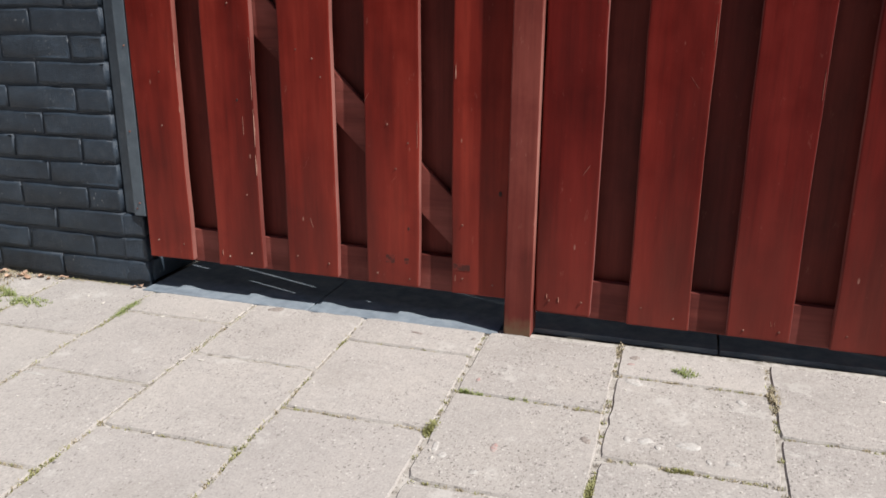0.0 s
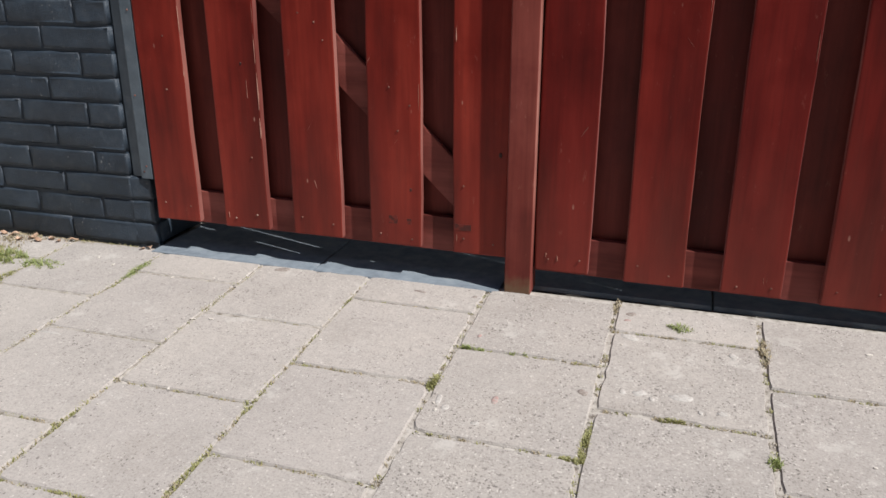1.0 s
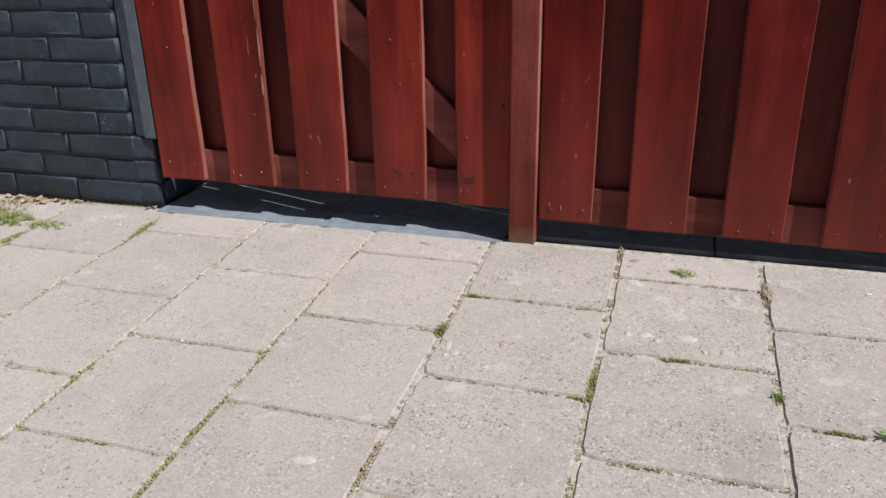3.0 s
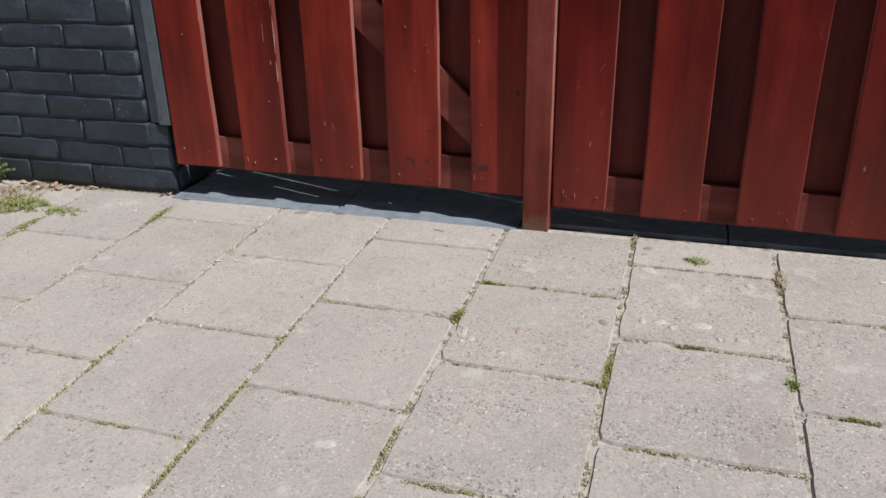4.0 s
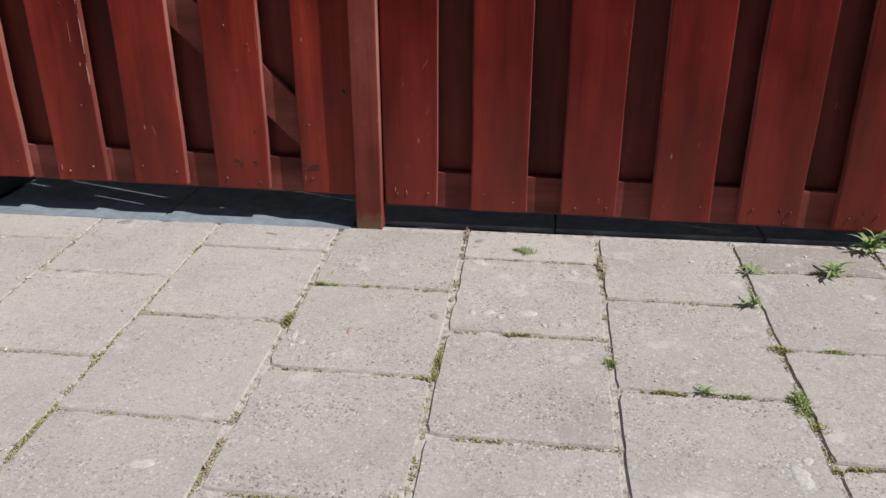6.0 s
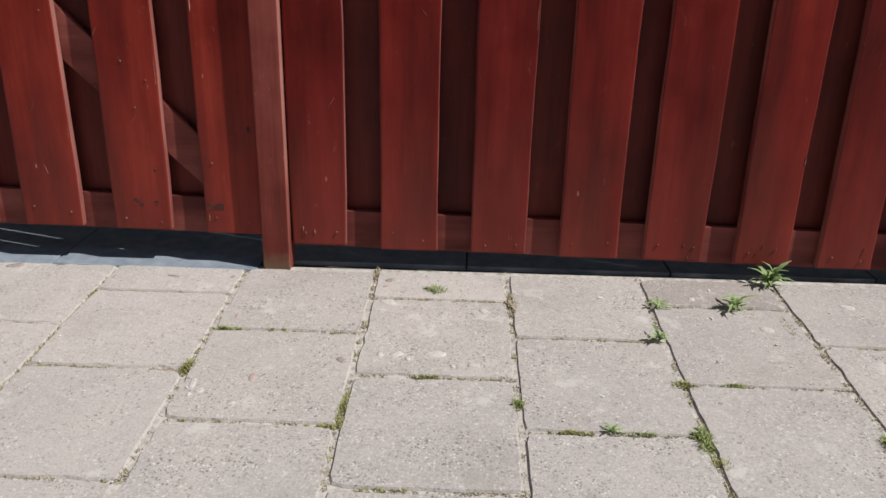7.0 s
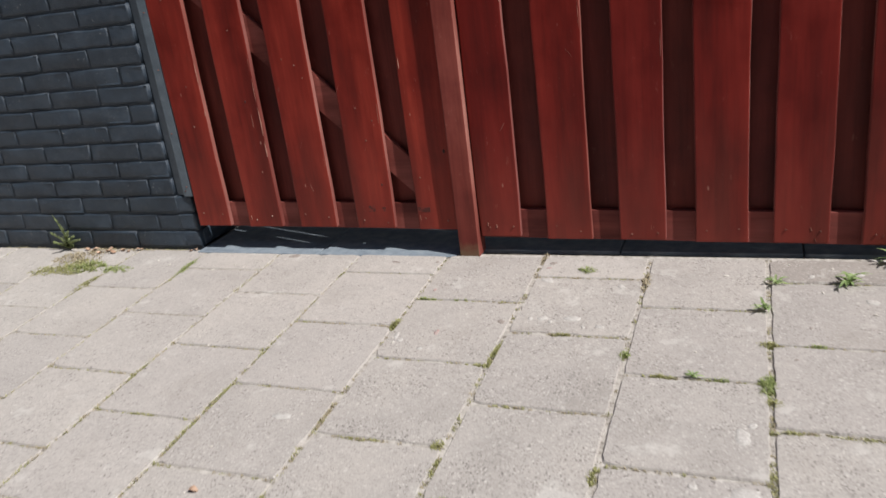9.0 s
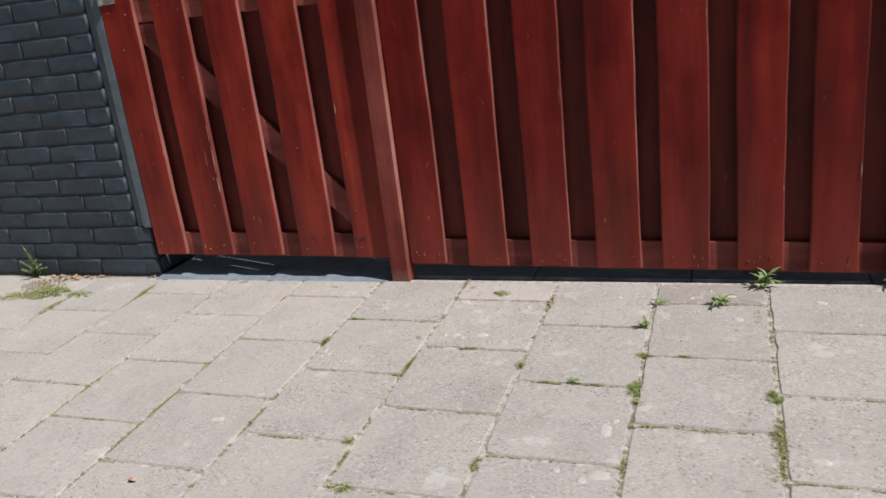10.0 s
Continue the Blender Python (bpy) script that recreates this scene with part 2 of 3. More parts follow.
# ---- building helpers ----
def link_mesh(name, bm, material, smooth=False):
    me = bpy.data.meshes.new(name)
    bmesh.ops.recalc_face_normals(bm, faces=bm.faces[:])
    bm.to_mesh(me)
    bm.free()
    me.materials.append(material)
    if smooth:
        for p in me.polygons:
            p.use_smooth = True
    return me


def part(name, bm, material, parent, label="", smooth=False):
    """One mesh object under a thing or a part."""
    ob = new(name, link_mesh(name, bm, material, smooth) if isinstance(bm, bmesh.types.BMesh) else bm)
    ob.parent = parent
    if label:
        tagged(ob, label)
    return ob


def empty(name, m=None):
    ob = new(name)
    if m is not None:
        ob.matrix_world = m
    return ob


def box(x0, x1, y0, y1, z0, z1, bev=0.0, seg=2, bm=None):
    bm = bm or bmesh.new()
    made = bmesh.ops.create_cube(bm, size=1.0)["verts"]
    for v in made:
        v.co = Vector((x0 + (v.co.x + 0.5) * (x1 - x0), y0 + (v.co.y + 0.5) * (y1 - y0), z0 + (v.co.z + 0.5) * (z1 - z0)))
    if bev:
        edges = {e for v in made for e in v.link_edges}
        bmesh.ops.bevel(bm, geom=list(edges), offset=bev, segments=seg, affect="EDGES", profile=0.6)
    return bm


def plank(w, d, h, rng, bev=0.0038):
    """An upright sawn board from its lower middle, a little wavy along its edges."""
    bm = box(-w / 2, w / 2, -d / 2, d / 2, 0, h, bev)
    long_edges = [e for e in bm.edges if abs(e.verts[0].co.z - e.verts[1].co.z) > h * 0.8]
    bmesh.ops.subdivide_edges(bm, edges=long_edges, cuts=14)
    a, b, c = rng.random() * 9, rng.random() * 9, rng.uniform(-0.0015, 0.0015)
    for v in bm.verts:
        s = 1 if v.co.x > 0 else -1
        v.co.x += 0.0013 * math.sin(v.co.z * 7 + a + s) + 0.0008 * math.sin(v.co.z * 31 + b * s)
        v.co.y += c * math.sin(v.co.z * 3 + a)
    bm.normal_update()
    for f in bm.faces:
        if abs(f.normal.x) > 0.55:
            f.material_index = 1
    return bm


# ---- ground ----
bm = bmesh.new()
lines = [(0.0, -0.0044), (-7.6, -7.6 * math.tan(radians(3.15)) - 0.0044), (-600.0, -7.6 * math.tan(radians(3.15)) - 0.02)]
lines = [(600.0, -0.02), (0.03, -0.02)] + lines
CROSS = math.tan(radians(0.2))
strip = [[bm.verts.new((x, y, z - 0.001 + CROSS * max(-8, min(8, x)))) for x in (-600, -8, 8, 600)] for y, z in lines]
for r0, r1 in zip(strip, strip[1:]):
    for i in range(3):
        bm.faces.new((r0[i], r1[i], r1[i + 1], r0[i + 1]))
ground = tagged(new("ground", link_mesh("ground", bm, BED)), "sandy brown soil under and beyond the paving", "ground", kind="structure")

# Unseen wall added across the street to cut the low sky light.
tagged(new("wall_street", link_mesh("wall_street", box(-16, 16, -8.3, -8.0, -0.6, 7.5), SKY_BLOCK)), "unseen plain brown wall added behind the camera to block sky light", "wall", kind="structure")

# ---- fence and gate ----
rng = random.Random(4)


def nail_mesh():
    bm = bmesh.new()
    bmesh.ops.create_cone(bm, cap_ends=True, segments=8, radius1=0.0026, radius2=0.0018, depth=0.0022, matrix=Matrix.Rotation(radians(90), 4, "X"))
    return link_mesh("nail", bm, NAIL)


NAIL_MESH = nail_mesh()
TOP = 1.86


def boards_on(thing, spans, z0, stain, rails, drop):
    """Front boards at the given spans, back boards over the gaps, with nails at the rails."""
    spans_all = list(spans)
    for i, (a, b) in enumerate(spans_all):
        z = z0 - drop * (a - spans_all[0][0]) + rng.uniform(-0.002, 0.002)
        ob = part("board", plank(b - a, 0.019, TOP - z, rng), stain, thing)
        ob.data.materials.append(WOOD_EDGE)
        ob.location = ((a + b) / 2, 0.0095, z)
        ob.rotation_euler = (0, rng.uniform(-0.0015, 0.0015), 0)
        for rz in rails:
            for f in (0.24, 0.78):
                nail = part("nail", NAIL_MESH, None, thing)
                nail.location = (a + (b - a) * (f + rng.uniform(-0.06, 0.06)), -0.0012, rz - drop * (a - spans_all[0][0]) + rng.uniform(-0.018, 0.012))
    for (a, b), (c, d) in zip(spans_all, spans_all[1:]):
        z = z0 - drop * (b - spans_all[0][0]) + 0.006
        mid_x = (b + c) / 2
        wide = c - b + (0.068 if a < 0 else 0.074)
        if b == spans_all[0][1] and a > 0:
            mid_x, wide = (0.101 + c + 0.035) / 2, c + 0.035 - 0.101
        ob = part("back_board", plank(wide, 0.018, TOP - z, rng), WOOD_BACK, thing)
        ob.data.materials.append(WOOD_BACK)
        ob.location = (mid_x, 0.0468, z)


def rail(thing, x0, x1, z0, z1, name="rail", lean=0.0):
    bm = box(x0, x1, 0.0195, 0.0372, z0, z1, 0.002)
    for v in bm.verts:
        v.co.z += lean * (v.co.x - x0)
    return part(name, bm, WOOD_RAIL, thing)


gate = tagged(empty("garden_gate", pose(0, 0, 0, 0, 0, 0.3)), "closed red-stained wooden garden gate with spaced upright boards", "gate")
GATE_SPANS = [(-0.918, -0.789), (-0.715, -0.586), (-0.515, -0.382), (-0.305, -0.174), (-0.096, 0.0355)]
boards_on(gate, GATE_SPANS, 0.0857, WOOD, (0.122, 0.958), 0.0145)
rail(gate, -0.905, 0.030, 0.080, 0.166, lean=-0.0145)
rail(gate, -0.905, 0.030, 0.916, 1.002, lean=-0.0145)
rail(gate, -0.905, 0.030, 1.66, 1.745, lean=-0.0145)


def brace(thing, x0, z0, x1, z1, w, top):
    """A slanting board, cut level under the upper rail and upright at its lower end."""
    bm = bmesh.new()
    rise = (z1 - z0) / (x1 - x0)
    drop = w * math.hypot(1, rise)
    loop = [(x0 + (top - z0) / rise, top), (x1, z1), (x1, z1 - drop), (x0 + (top - z0 + drop) / rise, top)]
    lo = [bm.verts.new((x, 0.0200, z)) for x, z in loop]
    hi = [bm.verts.new((x, 0.0368, z)) for x, z in loop]
    bm.faces.new(lo), bm.faces.new(hi[::-1])
    for i in range(4):
        bm.faces.new((lo[i], lo[(i + 1) % 4], hi[(i + 1) % 4], hi[i]))
    bmesh.ops.bevel(bm, geom=bm.edges[:], offset=0.002, segments=2, affect="EDGES")
    return part("brace", bm, WOOD_RAIL, thing)


brace(gate, -0.706, 0.880, -0.030, 0.232, 0.084, 0.909)
for x, z in ((-0.86, 0.83), (-0.845, 0.43), (-0.84, 0.56), (-0.64, 0.72), (-0.62, 0.27), (-0.43, 0.60), (-0.47, 0.62), (-0.41, 0.56), (-0.25, 0.46), (-0.20, 0.42), (-0.23, 0.36), (-0.07, 0.24)):
    nail = part("nail", NAIL_MESH, None, gate)
    nail.location = (x, -0.0012, z)
STAMP = simple("faded_dark_stamp", [(0.45, (0.075, 0.017, 0.013)), (0.6, (0.19, 0.025, 0.017))], 90, 0.6)
for x, z, w, h in ((-0.246, 0.143, 0.022, 0.020), (-0.071, 0.139, 0.040, 0.016), (-0.205, 0.141, 0.012, 0.014)):
    part("mark", box(x - w / 2, x + w / 2, -0.0006, 0.001, z - h / 2, z + h / 2), STAMP, gate, "faint dark stamp mark")
CHIP = simple("bare_wood_chip", [(0.35, (0.24, 0.085, 0.062)), (0.6, (0.40, 0.22, 0.17))], 300, 0.7)


def chip(thing, x, z, w, h, slant=0.0):
    """A sliver of bare wood where the stain has flaked off, a ragged lens in outline."""
    out = bmesh.new()
    n = 5
    side = []
    for k in range(n + 1):
        f = k / n
        half = w / 2 * math.sin(math.pi * (0.08 + 0.84 * f)) * rng.uniform(0.6, 1.2)
        cx, cz = x + slant * (f - 0.5) * h, z + h * (f - 0.5)
        side.append([out.verts.new((cx - half, 0.0012, cz)), out.verts.new((cx, -0.0007, cz)), out.verts.new((cx + half, 0.0012, cz))])
    for a, b in zip(side, side[1:]):
        out.faces.new((a[0], a[1], b[1], b[0]))
        out.faces.new((a[1], a[2], b[2], b[1]))
    return part("chip", out, CHIP, thing)


for x, z, w, h, slant in ((-0.590, 0.345, 0.005, 0.05, 0), (-0.589, 0.435, 0.004, 0.09, 0), (-0.590, 0.535, 0.005, 0.07, 0), (-0.589, 0.62, 0.004, 0.05, 0), (-0.792, 0.472, 0.006, 0.018, 0), (-0.791, 0.60, 0.003, 0.06, 0), (-0.842, 0.212, 0.003, 0.020, 1.1), (-0.852, 0.232, 0.002, 0.012, 0.9), (-0.618, 0.44, 0.002, 0.045, 0), (-0.455, 0.36, 0.003, 0.028, 0.5), (-0.448, 0.215, 0.003, 0.022, -0.3), (-0.507, 0.47, 0.004, 0.022, 0), (-0.386, 0.30, 0.003, 0.04, 0), (-0.178, 0.44, 0.003, 0.06, 0), (-0.298, 0.52, 0.003, 0.02, 0.6), (-0.235, 0.335, 0.0025, 0.014, 0.8), (-0.090, 0.58, 0.003, 0.03, 0), (-0.086, 0.112, 0.004, 0.016, 0), (-0.70, 0.115, 0.003, 0.014, 0)):
    chip(gate, x, z, w, h, slant)
KNOT = simple("dark_knot", [(0.35, (0.035, 0.012, 0.010)), (0.65, (0.10, 0.022, 0.016))], 90, 0.6)
for x, z, w in ((0.016, 0.318, 0.0055), (-0.20, 0.22, 0.0045), (-0.63, 0.50, 0.004)):
    bm = bmesh.new()
    bmesh.ops.create_cone(bm, cap_ends=True, segments=14, radius1=w, radius2=w * 0.7, depth=0.0014, matrix=Matrix.Translation((x, -0.0002, z)) @ Matrix.Diagonal((0.75, 1, 1.2, 1)) @ Matrix.Rotation(radians(90), 4, "X"))
    part("knot", bm, KNOT, gate)
hinge = part("hinge", box(-0.905, -0.850, -0.006, -0.0005, 0.985, 1.03, 0.002), STEEL, gate, "grey galvanised steel hinge strap")
bm = bmesh.new()
bmesh.ops.create_cone(bm, cap_ends=True, segments=12, radius1=0.008, radius2=0.008, depth=0.05, matrix=Matrix.Translation((-0.908, -0.008, 1.008)))
part("pin", bm, STEEL, hinge, smooth=False)

panel = tagged(empty("timber_fence"), "maroon-stained timber fence with spaced upright boards", "fence")
FENCE_SPANS = [(0.103, 0.229), (0.307, 0.437), (0.514, 0.641), (0.717, 0.851), (0.913, 1.046), (1.119, 1.243), (1.310, 1.431), (1.500, 1.626), (1.705, 1.830), (1.948, 2.074), (2.152, 2.278), (2.358, 2.484)]
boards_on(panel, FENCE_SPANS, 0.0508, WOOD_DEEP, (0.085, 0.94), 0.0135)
rail(panel, 0.104, 2.49, 0.0445, 0.133, lean=-0.0135)
rail(panel, 0.104, 2.49, 0.90, 0.99)
rail(panel, 0.104, 2.49, 1.66, 1.75)

for a, b in FENCE_SPANS[:9]:
    for _ in range(2):
        chip(panel, rng.uniform(a + 0.008, b - 0.004), 0.052 - 0.0135 * (a - 0.1) + rng.uniform(0.008, 0.045), rng.uniform(0.0015, 0.003), rng.uniform(0.008, 0.022), rng.uniform(-0.3, 0.3))
    chip(panel, b - 0.0035, rng.uniform(0.2, 0.8), 0.003, rng.uniform(0.02, 0.07))
    chip(panel, rng.uniform(a + 0.02, b - 0.02), rng.uniform(0.2, 0.8), 0.0022, rng.uniform(0.01, 0.03), rng.uniform(-0.8, 0.8))

bm = box(-0.031, 0.031, 0.0, 0.066, 0.0, TOP + 0.03, 0.003)
bm.normal_update()
for f in bm.faces:
    if abs(f.normal.x) > 0.55:
        f.material_index = 1
def stain_foot(mat):
    """Pale, greenish wear on the lowest few centimetres, with a ragged upper edge."""
    n, l = mat.node_tree.nodes, mat.node_tree.links
    b = n["Principled BSDF"]
    before = b.inputs["Base Color"].links[0].from_socket
    tc = n.new("ShaderNodeTexCoord")
    sep = n.new("ShaderNodeSeparateXYZ")
    l.new(tc.outputs["Object"], sep.inputs[0])
    rag = noise_tex(n, l, tc.outputs["Object"], 45, 4, 0.6)
    ma = n.new("ShaderNodeMath")
    ma.operation = "MULTIPLY_ADD"
    ma.inputs[1].default_value = 0.07
    l.new(rag, ma.inputs[0])
    l.new(sep.outputs["Z"], ma.inputs[2])
    l.new(mix(n, l, ramp(n, l, ma.outputs[0], [(0.045, grey(0.75)), (0.085, grey(0))]), before, (0.17, 0.125, 0.075)), b.inputs["Base Color"])


stain_foot(WOOD_POST)
post = tagged(new("fence_post", link_mesh("fence_post", bm, WOOD_POST)), "square weathered red-stained wooden post between gate and fence panel", "post")
post.data.materials.append(WOOD_EDGE)
post.location = (0.068, -0.022, -0.006)

# ---- yard behind the fence ----
yard = tagged(empty("yard_paving"), "smooth blue-grey stone slabs behind the gate", "paving", kind="structure")
for i in range(-1, 6):
    x0, y0 = -0.457 + 0.4825 * i, -0.030 if i < 1 else 0.036
    part("slab", box(x0 + 0.002, x0 + 0.4805, y0, 0.448, -0.05, -0.003, 0.0025), SLAB, yard)
# Near-black strip added to darken the gap under the fence panel.
GAP_DARK = simple("gap_near_black", [(0.3, (0.018, 0.016, 0.014)), (0.7, (0.045, 0.040, 0.034))], 50, 0.95, 200, 0.003)
tagged(new("soil_strip", link_mesh("soil_strip", box(0.10, 2.6, -0.0175, 0.034, -0.05, -0.013, 0.004), GAP_DARK)), "near-black strip added under the fence panel", "soil", kind="structure")
# Unseen wall added close behind, near black, to darken the yard under the gate.
wall = tagged(new("wall_yard", link_mesh("wall_yard", box(-4.0, 4.0, 0.46, 0.68, -0.05, 2.9), YARD_DARK)), "unseen near-black wall added behind the fence to darken the yard", "wall", kind="structure")

# ---- brick wall ----
brick_wall = tagged(empty("wall_west"), "brick wall painted dark blue-grey, in running bond", "wall", kind="structure")
WX, WY, PITCH = -0.993, -0.006, 0.0643


def brick_mesh(length, seed):
    """A rounded, slightly uneven brick; front at y = 0, from x = -length to 0, z from 0."""
    r = random.Random(seed)
    bm = bmesh.new()
    h, d = 0.0570, 0.06
    rings = []
    for y, inset in ((d, 0.0), (0.0055, 0.0), (0.0018, 0.0014), (0.0004, 0.0036), (0.0, 0.008)):
        ring = []
        for fx, fz in ((0, 0), (0.33, 0), (0.67, 0), (1, 0), (1, 0.5), (1, 1), (0.67, 1), (0.33, 1), (0, 1), (0, 0.5)):
            x = -length * (1 - fx) + inset * (1 if fx == 0 else -1 if fx == 1 else 0)
            z = h * fz + inset * (1 if fz == 0 else -1 if fz == 1 else 0)
            ring.append(bm.verts.new((x + r.uniform(-0.0013, 0.0013), y + (r.uniform(-0.0017, 0.0017) if y < 0.01 else 0), z + r.uniform(-0.0021, 0.0021))))
        rings.append(ring)
    for r0, r1 in zip(rings, rings[1:]):
        for i in range(10):
            bm.faces.new((r0[i], r0[(i + 1) % 10], r1[(i + 1) % 10], r1[i]))
    bm.faces.new(rings[-1])
    me = link_mesh("brick", bm, PAINT, True)
    return me


FULL = [brick_mesh(0.2115, s) for s in range(8)]
HALF = [brick_mesh(0.0985, 20 + s) for s in range(4)]
part("mortar", box(-4.0, WX - 0.006, WY + 0.0048, 0.30, -0.05, 2.7), PAINT, brick_wall)
part("mortar", box(WX - 0.0055, WX + 0.002, WY + 0.018, 0.30, -0.05, 2.7), PAINT, brick_wall)
upper = bmesh.new()
for k in range(41):
    z = 0.005 + k * PITCH
    low = k < 3
    end = WX - (0.0 if low else 0.003)
    x = end
    first = True
    while x > -3.9:
        half = first and k % 2 == 1
        first = False
        me = rng.choice(HALF if half else FULL)
        length = 0.0985 if half else 0.2115
        if k < 19 and x > -2.75:
            b = part("brick", me, None, brick_wall)
            b.location = (x, WY + rng.uniform(-0.0015, 0.0015), z + rng.uniform(-0.0012, 0.0012))
            b.rotation_euler = (0, rng.uniform(-0.004, 0.004), rng.uniform(-0.006, 0.006))
        else:
            box(x - length, x, WY, WY + 0.05, z, z + 0.0545, 0, 1, upper)
        x -= length + 0.0056
upper_bricks = part("brick_courses", upper, PAINT, brick_wall)
upper_bricks["kind"] = "stuff"
# rounded side faces of the three lowest courses, at the opening
for k in range(3):
    b = part("brick", brick_mesh(0.064, 60 + k), None, brick_wall)
    b.matrix_world = Matrix.Translation((WX + 0.055, WY + 0.013, 0.004 + k * PITCH)) @ pose(0, 0, 0, 0, 0, 12)

for k in range(3):
    b = part("brick", FULL[k], None, brick_wall)
    b.matrix_world = Matrix.Translation((WX + 0.055, 0.026 + 0.2115, 0.004 + k * PITCH)) @ pose(0, 0, 0, 0, 0, 90)

m = part("mortar", box(-0.066, -0.002, 0.006, 0.035, -0.02, 0.188), PAINT, brick_wall)
m.matrix_world = Matrix.Translation((WX + 0.055, WY + 0.013, 0)) @ pose(0, 0, 0, 0, 0, 12)

jamb = tagged(empty("gate_jamb"), "grey-blue painted metal jamb strip fixed to the brick edge", "jamb", kind="structure")
part("flange", box(-0.989, -0.958, 0.006, 0.060, 0.193, 2.1, 0.0015), STRIP, jamb)
part("strip", box(-0.9575, -0.922, -0.004, 0.060, 0.190, 2.1, 0.003), STRIP, jamb)
for z in (0.21, 0.225, 0.41, 0.62, 0.80, 1.02):
    nail = part("screw", NAIL_MESH, None, jamb)
    nail.location = (-0.940 + rng.uniform(-0.006, 0.006), -0.005, z)

# ---- weeds, moss and litter ----
def at_ground(x, y, z=0.0):
    return SLOPE @ Vector((x, y, z))


def blade(bm, base, lean, height, width, segs=2):
    """One bent narrow blade as a strip that ends in a point."""
    ang = math.atan2(lean.y, lean.x) + math.pi / 2
    side = Vector((math.cos(ang), math.sin(ang), 0)) * width / 2
    prev = None
    for i in range(segs):
        f = i / segs
        c = base + lean * (f * f) + Vector((0, 0, height * f))
        pair = (bm.verts.new(c - side * (1 - 0.4 * f)), bm.verts.new(c + side * (1 - 0.4 * f)))
        if prev:
            bm.faces.new((prev[0], prev[1], pair[1], pair[0]))
        prev = pair
    tip = bm.verts.new(base + lean + Vector((0, 0, height * 0.9)))
    bm.faces.new((prev[0], prev[1], tip))


def tuft(bm, x, y, n, rx, ry, h, r, w=0.0022):
    for _ in range(int(n * (2.4 if n > 40 else 1.5))):
        a, q = r.uniform(0, 6.283), math.sqrt(r.random())
        px, py = x + rx * q * math.cos(a), y + ry * q * math.sin(a)
        if n > 40 and noise.noise(Vector((px * 55, py * 55, 1.3))) + 0.35 * (1 - q) < r.uniform(-0.25, 0.35):
            continue
        p = at_ground(px, py, -0.004)
        la = r.uniform(0, 6.283)
        hh = h * r.uniform(0.4, 1.0) * (1.15 - 0.6 * q)
        blade(bm, p, Vector((math.cos(la), math.sin(la), 0)) * hh * r.uniform(0.3, 1.0), hh, w * r.uniform(0.6, 1.3))


r = random.Random(11)
bm_moss, bm_dry, bm_grass = bmesh.new(), bmesh.new(), bmesh.new()


def joint_moss(x0, y0, x1, y1, amount, dry=0.4, width=0.0095, h=0.010):
    length = math.hypot(x1 - x0, y1 - y0)
    steps = max(1, int(length / 0.006))
    for i in range(steps):
        f = (i + r.random()) / steps
        x, y = x0 + (x1 - x0) * f, y0 + (y1 - y0) * f
        dens = noise.noise(Vector((x * 13, y * 13, 3.7))) * 0.75 + 0.5
        if dens * amount > r.random() * 0.8:
            wx, wy = (width, 0.006) if abs(x1 - x0) < abs(y1 - y0) else (0.006, width)
            tuft(bm_dry if r.random() < dry else bm_moss, x, y, 9, wx, wy, h * r.uniform(0.6, 1.2), r, 0.0022)


# joints between the columns, then the cross joints
for i in range(-8, 8):
    for j in range(12):
        joint_moss(0.3 * i, -0.15 * j - 0.02, 0.3 * i, -0.15 * (j + 1), 1.15 if i < 0 else 0.42, 0.5, 0.013 if i < 0 else 0.0095)
    for j in range(7):
        y = -0.3 * (j + 1) if i % 2 == 0 else -0.15 - 0.3 * j
        joint_moss(0.3 * i, y, 0.3 * i + 0.3, y, 0.6 if i < 0 else 0.85, 0.6, 0.0055, 0.0065)
# richer patches, by place, half-lengths, height, number of blades
def patch(bm, x, y, rx, ry, h, n):
    tuft(bm, x, y, int(n * 1.3), rx * 1.35, ry * 1.4, h * 0.85, r, 0.0028)


patch(bm_grass, 0.035, -0.298, 0.020, 0.006, 0.014, 90)
patch(bm_grass, 0.135, -0.296, 0.022, 0.005, 0.010, 60)
patch(bm_moss, 0.0, -0.440, 0.010, 0.022, 0.016, 120)
patch(bm_moss, 0.443, -0.450, 0.024, 0.006, 0.010, 80)
patch(bm_moss, 0.377, -0.754, 0.025, 0.006, 0.010, 90)
patch(bm_moss, 0.301, -0.555, 0.007, 0.05, 0.012, 160)
patch(bm_moss, 0.285, -0.605, 0.018, 0.006, 0.012, 80)
patch(bm_grass, 0.600, -0.528, 0.009, 0.012, 0.020, 60)
patch(bm_dry, 0.606, -0.165, 0.009, 0.035, 0.018, 120)
patch(bm_grass, 0.439, -0.105, 0.022, 0.016, 0.022, 90)
patch(bm_dry, 0.303, -0.03, 0.008, 0.03, 0.012, 70)
patch(bm_moss, -0.297, -0.170, 0.010, 0.022, 0.010, 80)
patch(bm_moss, -0.301, -0.590, 0.010, 0.03, 0.012, 100)
patch(bm_moss, 0.900, -0.450, 0.022, 0.010, 0.016, 130)
patch(bm_grass, 0.991, -0.448, 0.016, 0.006, 0.014, 60)
patch(bm_grass, 0.796, -0.595, 0.020, 0.006, 0.012, 90)
patch(bm_moss, 0.684, -0.600, 0.018, 0.006, 0.014, 90)
patch(bm_grass, 0.892, -0.610, 0.012, 0.032, 0.022, 190)
patch(bm_moss, 0.905, -0.670, 0.012, 0.012, 0.016, 80)
patch(bm_moss, 0.930, -0.757, 0.035, 0.007, 0.012, 140)
